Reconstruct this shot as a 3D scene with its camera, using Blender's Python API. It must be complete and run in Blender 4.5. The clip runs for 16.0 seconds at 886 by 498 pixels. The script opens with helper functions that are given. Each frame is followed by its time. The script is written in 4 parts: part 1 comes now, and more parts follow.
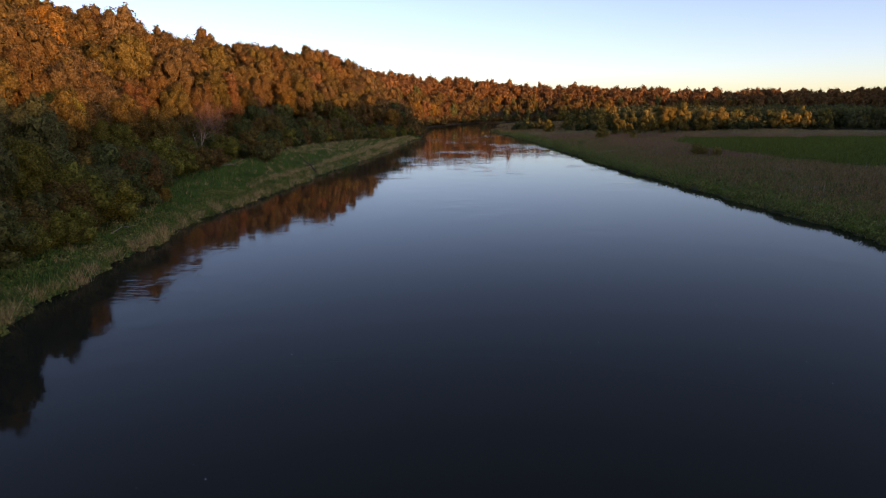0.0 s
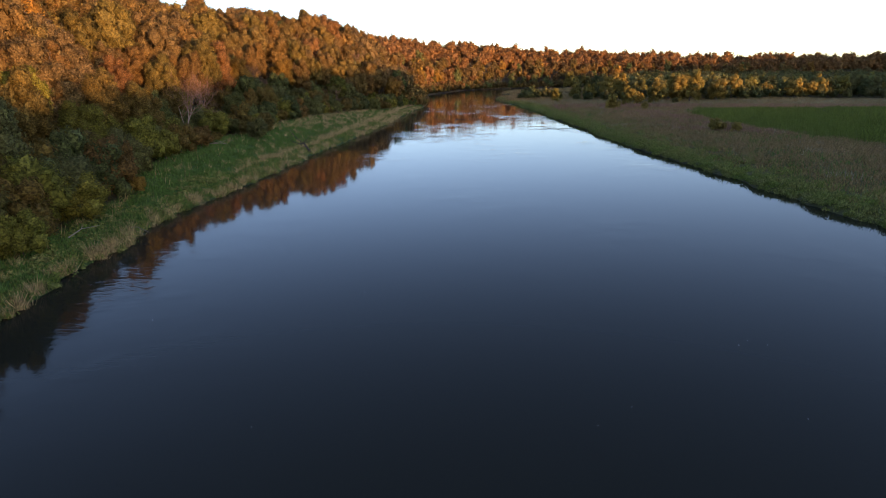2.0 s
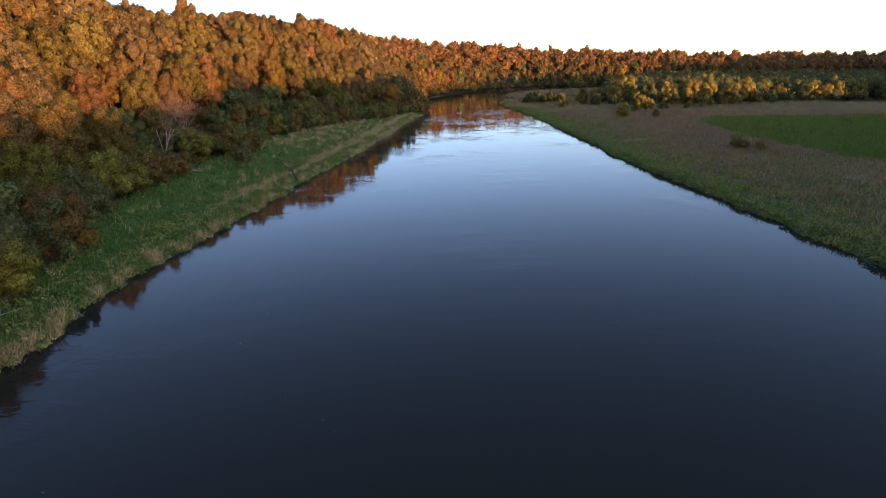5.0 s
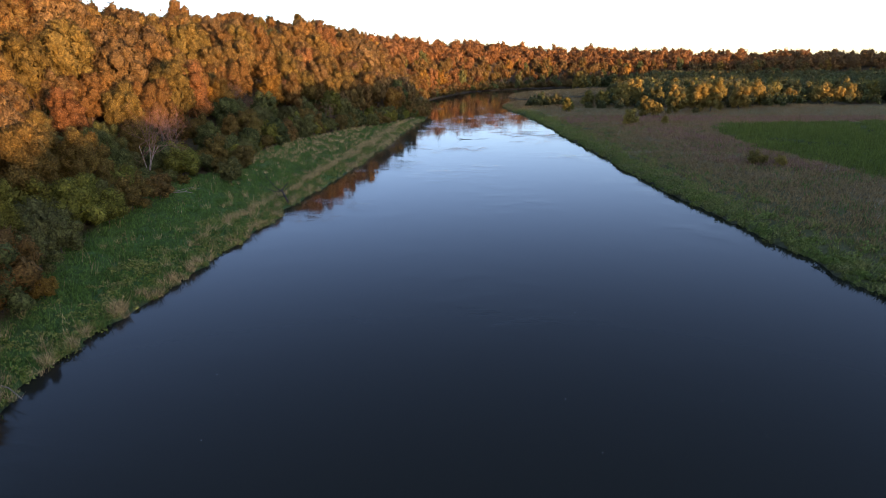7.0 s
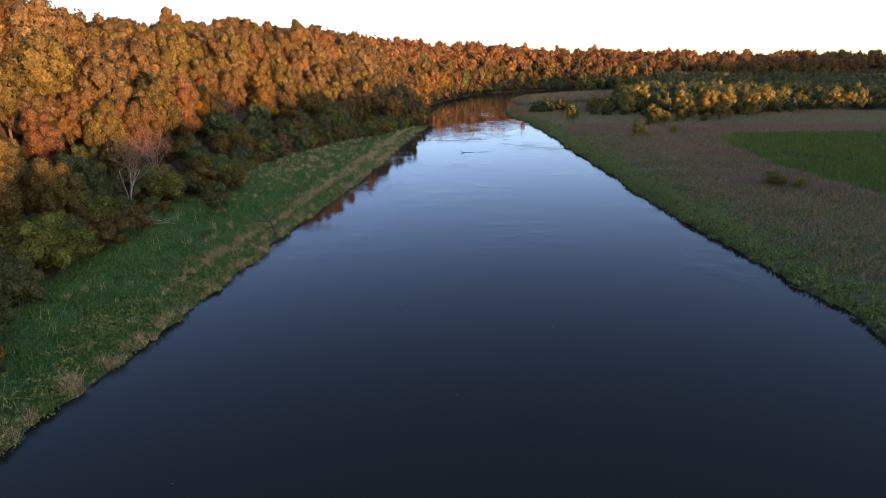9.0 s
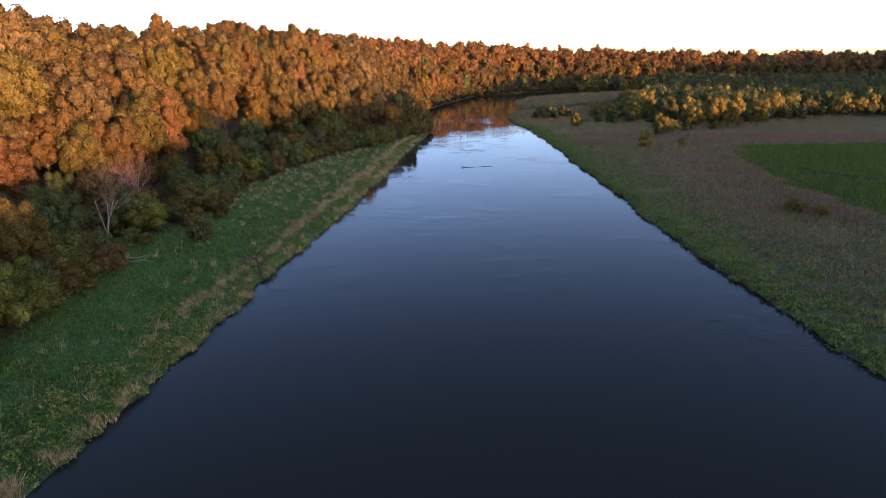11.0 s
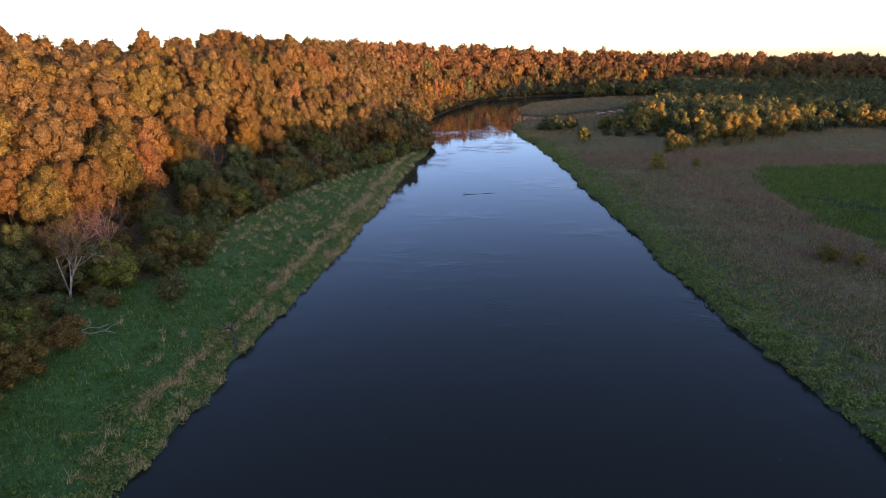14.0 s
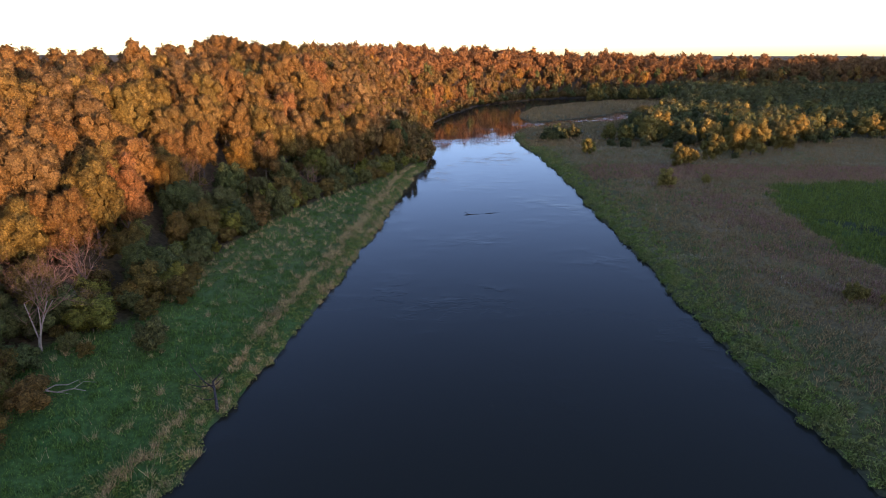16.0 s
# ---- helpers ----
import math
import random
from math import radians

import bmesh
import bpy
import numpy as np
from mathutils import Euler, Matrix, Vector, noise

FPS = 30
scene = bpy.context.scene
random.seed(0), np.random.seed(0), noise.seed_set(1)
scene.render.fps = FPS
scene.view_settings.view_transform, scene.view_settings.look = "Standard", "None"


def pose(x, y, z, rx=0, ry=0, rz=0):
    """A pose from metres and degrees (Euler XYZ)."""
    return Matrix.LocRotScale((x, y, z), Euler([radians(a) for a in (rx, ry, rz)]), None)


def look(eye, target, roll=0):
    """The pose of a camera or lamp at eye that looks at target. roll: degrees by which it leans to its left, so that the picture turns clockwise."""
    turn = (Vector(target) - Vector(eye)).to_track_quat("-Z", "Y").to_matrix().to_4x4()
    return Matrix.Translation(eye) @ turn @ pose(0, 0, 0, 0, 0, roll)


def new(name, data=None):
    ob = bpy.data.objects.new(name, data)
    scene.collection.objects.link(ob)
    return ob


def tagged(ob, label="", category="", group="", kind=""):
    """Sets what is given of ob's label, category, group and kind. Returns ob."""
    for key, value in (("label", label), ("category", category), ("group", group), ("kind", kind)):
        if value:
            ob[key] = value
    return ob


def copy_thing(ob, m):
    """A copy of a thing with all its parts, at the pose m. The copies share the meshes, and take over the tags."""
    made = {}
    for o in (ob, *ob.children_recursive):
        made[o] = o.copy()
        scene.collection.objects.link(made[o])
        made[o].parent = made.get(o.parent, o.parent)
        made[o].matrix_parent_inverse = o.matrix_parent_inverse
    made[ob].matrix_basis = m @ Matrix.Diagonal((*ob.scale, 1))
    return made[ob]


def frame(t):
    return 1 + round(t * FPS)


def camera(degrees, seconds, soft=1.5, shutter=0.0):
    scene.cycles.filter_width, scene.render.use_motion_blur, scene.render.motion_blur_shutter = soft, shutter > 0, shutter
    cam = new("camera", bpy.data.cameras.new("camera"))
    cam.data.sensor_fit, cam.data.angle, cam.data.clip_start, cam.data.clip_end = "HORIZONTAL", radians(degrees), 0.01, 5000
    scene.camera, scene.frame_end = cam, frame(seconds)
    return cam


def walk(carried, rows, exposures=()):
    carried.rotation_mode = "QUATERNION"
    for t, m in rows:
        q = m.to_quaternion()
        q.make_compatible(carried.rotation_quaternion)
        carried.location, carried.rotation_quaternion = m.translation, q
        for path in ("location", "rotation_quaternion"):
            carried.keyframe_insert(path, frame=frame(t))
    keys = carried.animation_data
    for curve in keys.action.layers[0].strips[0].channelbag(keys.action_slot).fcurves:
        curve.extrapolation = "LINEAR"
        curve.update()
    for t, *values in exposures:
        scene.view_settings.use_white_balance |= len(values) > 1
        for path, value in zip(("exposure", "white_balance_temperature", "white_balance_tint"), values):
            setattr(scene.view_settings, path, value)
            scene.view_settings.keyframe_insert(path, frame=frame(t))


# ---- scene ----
cam = camera(72.0, 16.0, soft=0.75)
PATH = [
    (0, (0.087, -22.105, 10.358), (0.036, -20.157, 9.911), 0.0),
    (0.5, (0.171, -20.642, 10.698), (0.117, -18.706, 10.2), 0.0),
    (1, (0.181, -19.131, 11.103), (0.125, -17.209, 10.554), 0.0),
    (1.5, (0.224, -17.58, 11.442), (0.163, -15.658, 10.891), -0.0),
    (2, (0.17, -16.013, 11.839), (0.108, -14.093, 11.284), -0.0),
    (2.5, (0.155, -14.521, 12.224), (0.092, -12.601, 11.668), -0.0),
    (3, (0.177, -12.939, 12.719), (0.112, -11.02, 12.16), -0.1),
    (3.5, (0.28, -11.4, 13.231), (0.211, -9.482, 12.67), -0.1),
    (4, (0.326, -9.845, 13.788), (0.256, -7.927, 13.226), -0.2),
    (6.5, (0.254, -2.014, 16.591), (0.176, -0.1, 16.018), -0.2),
    (7, (0.243, -0.375, 17.183), (0.163, 1.538, 16.607), -0.2),
    (7.5, (0.286, 1.245, 17.816), (0.204, 3.158, 17.238), -0.2),
    (8, (0.341, 2.791, 18.48), (0.258, 4.704, 17.901), -0.2),
    (8.5, (0.332, 4.386, 19.138), (0.247, 6.298, 18.558), -0.2),
    (9, (0.393, 5.978, 19.857), (0.305, 7.89, 19.276), -0.3),
    (11.5, (0.355, 14.283, 23.787), (0.262, 16.191, 23.193), -0.2),
    (12, (0.372, 15.846, 24.549), (0.277, 17.753, 23.954), -0.2),
    (12.5, (0.414, 17.413, 25.372), (0.317, 19.319, 24.775), -0.2),
    (13, (0.374, 19.01, 26.164), (0.276, 20.916, 25.566), -0.2),
    (13.5, (0.407, 20.591, 26.958), (0.307, 22.496, 26.358), -0.2),
    (14, (0.416, 22.151, 27.768), (0.314, 24.056, 27.167), -0.2),
    (14.5, (0.346, 23.753, 28.477), (0.244, 25.658, 27.875), -0.2),
    (15, (0.241, 25.379, 29.268), (0.139, 27.283, 28.664), -0.1),
    (15.5, (0.009, 27.053, 30.103), (-0.09, 28.956, 29.496), -0.0),
    (16, (-0.049, 28.668, 30.863), (-0.15, 30.571, 30.256), -0.0),
]
walk(cam, [(t, look(e, a, r)) for t, e, a, r in PATH],
     exposures=[(0, 1.93, 8300, 40), (0.6, 2.11, 8200, 38), (1.2, 2.5, 7900, 33), (2, 2.64, 7700, 31), (6, 2.84, 7450, 33), (16, 2.88, 6950, 38)])

# ---- light ----
SUN_AZ, SUN_EL = 137.0, 2.9          # degrees: clockwise from +y, above the horizon
az, el = radians(SUN_AZ), radians(SUN_EL)
SUN_DIR = Vector((math.sin(az) * math.cos(el), math.cos(az) * math.cos(el), math.sin(el)))
world = bpy.data.worlds.new("evening_sky")
scene.world = world
world.use_nodes = True
wn = world.node_tree
sky = wn.nodes.new("ShaderNodeTexSky")
sky.sky_type = "NISHITA"
sky.sun_disc = False
sky.sun_elevation, sky.sun_rotation = el, az
sky.altitude, sky.air_density, sky.dust_density, sky.ozone_density = 250, 0.60, 0.7, 1.9
background = wn.nodes["Background"]
background.inputs["Strength"].default_value = 0.15
wn.links.new(sky.outputs["Color"], background.inputs["Color"])
sun = new("sun", bpy.data.lights.new("sun", "SUN"))
sun.data.energy, sun.data.angle, sun.data.color = 1.7, radians(0.6), (1.0, 0.585, 0.325)
sun.matrix_world = look(SUN_DIR * 300, (0, 0, 0))

# ---- plan: river, bluff and floodplain ----
RIVER = [(-26, -900), (-25, -300), (-21, -20), (-20.5, 0), (-22.6, 12), (-24, 24), (-24.3, 34), (-23.2, 50), (-22.0, 70),
         (-20.7, 90), (-18.7, 115), (-17.4, 150), (-16.0, 185), (-13.6, 205), (-13.8, 224), (-17, 250), (-20.5, 285), (-20.7, 315),
         (-13.6, 357), (1.2, 421), (23.7, 460), (53, 490), (85, 506), (140, 522), (230, 540), (420, 556), (900, 560),
         (900, 546), (420, 538), (230, 520), (140, 500), (100, 478), (64, 446), (34, 408), (24, 372), (22, 346), (27, 325),
         (44, 339), (64, 360), (72, 367), (78, 384), (97, 390), (150, 402), (152, 392), (112, 378), (95, 366), (80, 346), (62, 328),
         (40, 322), (24.3, 305), (17.2, 291), (15.0, 275), (16.3, 251), (19.8, 226), (22.2, 200), (23.6, 177), (24.7, 147),
         (25.9, 130), (26.7, 108), (27.9, 88), (29.9, 68), (31.9, 48), (33.2, 34), (33.5, 15), (33.2, 0), (32, -40), (33, -300), (34, -900)]
EDGE = [(-60, -4700), (-40, -900), (-32, -300), (-27, -60), (-26, 0), (-28, 18), (-30.5, 39), (-36.5, 52), (-38.3, 64), (-40.3, 72), (-44.5, 80), (-44.5, 86), (-39.6, 92), (-38.4, 105), (-39.4, 118), (-38.5, 130),
        (-36, 142), (-31, 160), (-27, 171), (-21, 190), (-16.5, 207), (-17.5, 230), (-23, 262), (-25, 300), (-23, 322), (-16, 360), (-2, 425),
        (21, 465), (52, 495), (84, 511), (140, 528), (230, 548), (420, 568), (900, 580), (4700, 500),
        (4700, 4700), (-4700, 4700), (-4700, -4700)]
FIELD = [(61.1, 96.4), (59, 112), (59, 129), (60.5, 145.5), (64, 160), (68, 171), (73, 178), (88, 180), (110, 183), (190, 190), (300, 195),
         (300, 60), (150, 60), (90, 62), (66, 78)]
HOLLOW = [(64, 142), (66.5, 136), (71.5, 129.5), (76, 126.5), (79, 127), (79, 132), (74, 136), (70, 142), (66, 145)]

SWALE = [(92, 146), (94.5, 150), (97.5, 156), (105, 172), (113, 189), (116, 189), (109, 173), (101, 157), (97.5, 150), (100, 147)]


def inside(poly, x, y):
    """Distance to the outline of poly, positive inside it."""
    p = np.array(poly, float)
    q = np.roll(p, -1, axis=0)
    best = np.full(x.shape, 1e18)
    odd = np.zeros(x.shape, bool)
    for (ax, ay), (bx, by) in zip(p, q):
        dx, dy = bx - ax, by - ay
        u = np.clip(((x - ax) * dx + (y - ay) * dy) / (dx * dx + dy * dy), 0, 1)
        best = np.minimum(best, (x - ax - u * dx) ** 2 + (y - ay - u * dy) ** 2)
        if ay != by:
            cross = (ay > y) != (by > y)
            odd ^= cross & (x < (bx - ax) * (y - ay) / (by - ay) + ax)
    return np.sqrt(best) * np.where(odd, 1, -1)


def waves(x, y, seed, size):
    """Smooth, irregular rises between about -1 and 1."""
    r = np.random.default_rng(seed)
    out = np.zeros(np.shape(x))
    for k in range(7):
        a, f, ph = r.uniform(0, 6.283), r.uniform(0.6, 2.2) / size, r.uniform(0, 6.283)
        out = out + np.sin((x * math.cos(a) + y * math.sin(a)) * f * 6.283 + ph)
    return out / 3.2


def smooth(u):
    u = np.clip(u, 0, 1)
    return u * u * (3 - 2 * u)


def shore(x, y):
    """Metres of dry land between a place and the river, with the small bays of the bank."""
    return -inside(RIVER, x, y) + 0.45 * waves(x, y, 3, 9.0) + 0.2 * waves(x, y, 4, 2.6)


def bluff(x, y):
    return inside(EDGE, x, y)


def height(x, y):
    x, y = np.asarray(x, float), np.asarray(y, float)
    s, b = shore(x, y), bluff(x, y)
    land = 0.1 + 0.42 * smooth(s / 2.2) + 0.65 * smooth((s - 2) / 16) + 0.12 * waves(x, y, 7, 14)
    bed = -0.35 * smooth(-s / 1.0) * 3.5
    low = np.where(s > 0, land * smooth(0.25 + s / 0.8), bed)
    up = np.clip(b - 4, 0, None)
    rise = 23.2 * (1 - np.exp(-(up / 30) ** 1.4)) + 1.6 * smooth(up / 60) * waves(x, y, 9, 120)
    rise = rise + 3.5 * smooth((y - 150) / 110) * smooth(up / 35) * (1 - smooth((x - 10) / 90))
    rise = rise * (1 - 0.12 * smooth((x - 120) / 150))
    # ridge added mostly out of view, to keep the low sun off the far woods
    shade_ridge = 29 * smooth((x - 390) / 170) * smooth((y - 90) / 60) * smooth((640 - y) / 120)
    return low + rise + shade_ridge


def ground_at(x, y):
    return float(height(np.array([x]), np.array([y]))[0])


# ---- materials ----
def material(name):
    m = bpy.data.materials.new(name)
    m.use_nodes = True
    n = m.node_tree.nodes
    n.clear()
    return m, n, m.node_tree.links


def ramp(n, stops):
    r = n.new("ShaderNodeValToRGB")
    while len(r.color_ramp.elements) < len(stops):
        r.color_ramp.elements.new(0.5)
    for e, (pos, col) in zip(r.color_ramp.elements, stops):
        e.position, e.color = pos, (*col, 1)
    return r


def leaf_material(name, tones, per_tree=0.6, translucent=0.45):
    """Foliage: one tone of the range for each plant, speckled from leaf to leaf and mottled over the crown."""
    m, n, l = material(name)
    info, geo = n.new("ShaderNodeObjectInfo"), n.new("ShaderNodeNewGeometry")
    co = n.new("ShaderNodeTexCoord")
    tex = n.new("ShaderNodeTexNoise")
    tex.inputs["Scale"].default_value = 0.45
    l.new(co.outputs["Object"], tex.inputs["Vector"])
    a = n.new("ShaderNodeMath"); a.operation = "MULTIPLY"; a.inputs[1].default_value = per_tree
    l.new(info.outputs["Random"], a.inputs[0])
    b = n.new("ShaderNodeMath"); b.operation = "MULTIPLY_ADD"; b.inputs[1].default_value = 0.15
    l.new(geo.outputs["Random Per Island"], b.inputs[0]); l.new(a.outputs[0], b.inputs[2])
    c = n.new("ShaderNodeMath"); c.operation = "MULTIPLY_ADD"; c.inputs[1].default_value = 0.75 - per_tree
    l.new(tex.outputs["Fac"], c.inputs[0]); l.new(b.outputs[0], c.inputs[2])
    r = ramp(n, [(0.08 + 0.74 * i / max(1, len(tones) - 1), t) for i, t in enumerate(tones)])
    l.new(c.outputs[0], r.inputs["Fac"])
    hsv = n.new("ShaderNodeHueSaturation")
    v = n.new("ShaderNodeMath"); v.operation = "MULTIPLY_ADD"; v.inputs[1].default_value = 0.5; v.inputs[2].default_value = 0.82
    l.new(geo.outputs["Random Per Island"], v.inputs[0])
    tone = n.new("ShaderNodeMapRange")
    tone.inputs["To Min"].default_value, tone.inputs["To Max"].default_value = 1.0 - 0.3 * per_tree, 1.0 + 0.2 * per_tree
    far = n.new("ShaderNodeMath"); far.operation = "FRACT"
    mul = n.new("ShaderNodeMath"); mul.operation = "MULTIPLY"; mul.inputs[1].default_value = 7.13
    l.new(info.outputs["Random"], mul.inputs[0]); l.new(mul.outputs[0], far.inputs[0]); l.new(far.outputs[0], tone.inputs["Value"])
    both = n.new("ShaderNodeMath"); both.operation = "MULTIPLY"
    fine = n.new("ShaderNodeTexNoise")
    fine.inputs["Scale"].default_value, fine.inputs["Detail"].default_value = 4.5, 4
    l.new(co.outputs["Object"], fine.inputs["Vector"])
    fleck = n.new("ShaderNodeMapRange")
    for key, val in (("From Min", 0.36), ("From Max", 0.64), ("To Min", 0.5), ("To Max", 1.42)):
        fleck.inputs[key].default_value = val
    l.new(fine.outputs["Fac"], fleck.inputs["Value"])
    vf = n.new("ShaderNodeMath"); vf.operation = "MULTIPLY"
    l.new(v.outputs[0], vf.inputs[0]); l.new(fleck.outputs[0], vf.inputs[1])
    l.new(vf.outputs[0], both.inputs[0]); l.new(tone.outputs[0], both.inputs[1])
    l.new(both.outputs[0], hsv.inputs["Value"]); l.new(r.outputs["Color"], hsv.inputs["Color"])
    p = n.new("ShaderNodeBsdfPrincipled")
    p.inputs["Roughness"].default_value = 0.75
    p.inputs["Specular IOR Level"].default_value = 0.132
    l.new(hsv.outputs["Color"], p.inputs["Base Color"])
    relief = n.new("ShaderNodeBump")
    relief.inputs["Strength"].default_value, relief.inputs["Distance"].default_value = 0.9, 0.16
    l.new(fine.outputs["Fac"], relief.inputs["Height"]); l.new(relief.outputs[0], p.inputs["Normal"])
    tr = n.new("ShaderNodeBsdfTranslucent")
    l.new(hsv.outputs["Color"], tr.inputs["Color"])
    mix = n.new("ShaderNodeMixShader"); mix.inputs[0].default_value = translucent
    l.new(p.outputs[0], mix.inputs[1]); l.new(tr.outputs[0], mix.inputs[2])
    out = n.new("ShaderNodeOutputMaterial")
    l.new(mix.outputs[0], out.inputs["Surface"])
    return m


def rough_material(name, tones, scale, rough=0.9, bump=0.4, stretch=(1, 1, 1)):
    m, n, l = material(name)
    co, mp, tex = n.new("ShaderNodeTexCoord"), n.new("ShaderNodeMapping"), n.new("ShaderNodeTexNoise")
    mp.inputs["Scale"].default_value = stretch
    tex.inputs["Scale"].default_value, tex.inputs["Detail"].default_value = scale, 6
    l.new(co.outputs["Object"], mp.inputs["Vector"]); l.new(mp.outputs[0], tex.inputs["Vector"])
    r = ramp(n, [(0.3 + 0.4 * i / max(1, len(tones) - 1), t) for i, t in enumerate(tones)])
    l.new(tex.outputs["Fac"], r.inputs["Fac"])
    p, bp, out = n.new("ShaderNodeBsdfPrincipled"), n.new("ShaderNodeBump"), n.new("ShaderNodeOutputMaterial")
    bp.inputs["Strength"].default_value, bp.inputs["Distance"].default_value = bump, 0.05
    l.new(tex.outputs["Fac"], bp.inputs["Height"]); l.new(bp.outputs[0], p.inputs["Normal"])
    l.new(r.outputs["Color"], p.inputs["Base Color"])
    p.inputs["Roughness"].default_value = rough
    l.new(p.outputs[0], out.inputs["Surface"])
    return m


def ground_material():
    """Turf, leaf litter, dry meadow and mud: the cover is stored on the mesh, broken up by noise at two sizes."""
    m, n, l = material("ground_cover")
    att, co = n.new("ShaderNodeAttribute"), n.new("ShaderNodeTexCoord")
    att.attribute_name = "cover"
    big, fine = n.new("ShaderNodeTexNoise"), n.new("ShaderNodeTexNoise")
    big.inputs["Scale"].default_value, big.inputs["Detail"].default_value = 0.12, 5
    fine.inputs["Scale"].default_value, fine.inputs["Detail"].default_value = 1.7, 8
    l.new(co.outputs["Object"], big.inputs["Vector"]); l.new(co.outputs["Object"], fine.inputs["Vector"])
    hsv = n.new("ShaderNodeHueSaturation")
    l.new(att.outputs["Color"], hsv.inputs["Color"])
    v = n.new("ShaderNodeMath"); v.operation = "MULTIPLY_ADD"; v.inputs[1].default_value = 1.8; v.inputs[2].default_value = 0.1
    l.new(fine.outputs["Fac"], v.inputs[0]); l.new(v.outputs[0], hsv.inputs["Value"])
    h = n.new("ShaderNodeMath"); h.operation = "MULTIPLY_ADD"; h.inputs[1].default_value = 0.08; h.inputs[2].default_value = 0.46
    l.new(big.outputs["Fac"], h.inputs[0]); l.new(h.outputs[0], hsv.inputs["Hue"])
    p, bp, out = n.new("ShaderNodeBsdfPrincipled"), n.new("ShaderNodeBump"), n.new("ShaderNodeOutputMaterial")
    bp.inputs["Strength"].default_value, bp.inputs["Distance"].default_value = 0.9, 0.35
    l.new(fine.outputs["Fac"], bp.inputs["Height"]); l.new(bp.outputs[0], p.inputs["Normal"])
    l.new(hsv.outputs["Color"], p.inputs["Base Color"])
    p.inputs["Roughness"].default_value, p.inputs["Specular IOR Level"].default_value = 0.95, 0.1
    l.new(p.outputs[0], out.inputs["Surface"])
    return m


def water_material():
    """Dark, peaty river water: smooth reaches and patches stirred by the current."""
    m, n, l = material("river_water")
    co = n.new("ShaderNodeTexCoord")
    def field(scale, detail, stretch):
        mp, t = n.new("ShaderNodeMapping"), n.new("ShaderNodeTexNoise")
        mp.inputs["Scale"].default_value = stretch
        t.inputs["Scale"].default_value, t.inputs["Detail"].default_value = scale, detail
        l.new(co.outputs["Object"], mp.inputs["Vector"]); l.new(mp.outputs[0], t.inputs["Vector"])
        return t.outputs["Fac"]
    def sum_of(op, a, b):
        k = n.new("ShaderNodeMath"); k.operation = op
        for socket, val in zip(k.inputs, (a, b)):
            if isinstance(val, (int, float)):
                socket.default_value = val
            else:
                l.new(val, socket)
        return k.outputs[0]
    def span(value, a, b, lo, hi):
        k = n.new("ShaderNodeMapRange"); k.interpolation_type = "SMOOTHSTEP"
        l.new(value, k.inputs["Value"])
        for key, val in (("From Min", a), ("From Max", b), ("To Min", lo), ("To Max", hi)):
            k.inputs[key].default_value = val
        return k.outputs[0]
    sep = n.new("ShaderNodeSeparateXYZ")
    l.new(co.outputs["Object"], sep.inputs[0])
    # boils and wind patches, stronger downstream and under the wooded bank
    broad = span(field(0.045, 4, (1.0, 0.8, 1)), 0.44, 0.66, 0.12, 1.0)
    small = span(field(0.22, 3, (1.0, 1.0, 1)), 0.45, 0.62, 0.25, 1.0)
    reach = sum_of("MAXIMUM", span(sep.outputs["Y"], 10, 130, 0.22, 1.0), span(sep.outputs["X"], -6, -18, 0.0, 0.4))
    swirl, ripple = field(0.55, 3, (0.8, 1.2, 1)), field(2.4, 4, (0.55, 1.3, 1))
    form = sum_of("ADD", sum_of("MULTIPLY", swirl, 0.55), sum_of("MULTIPLY", ripple, 0.5))
    w = sum_of("MULTIPLY", form, sum_of("MULTIPLY", reach, sum_of("MULTIPLY", broad, small)))
    bp, p, out = n.new("ShaderNodeBump"), n.new("ShaderNodeBsdfPrincipled"), n.new("ShaderNodeOutputMaterial")
    bp.inputs["Strength"].default_value, bp.inputs["Distance"].default_value = 0.8, 0.07
    l.new(w, bp.inputs["Height"]); l.new(bp.outputs[0], p.inputs["Normal"])
    p.inputs["Base Color"].default_value = (0.016, 0.0165, 0.0115, 1)
    p.inputs["Roughness"].default_value, p.inputs["IOR"].default_value = 0.04, 1.25
    p.inputs["Specular IOR Level"].default_value = 0.15
    l.new(p.outputs[0], out.inputs["Surface"])
    return m


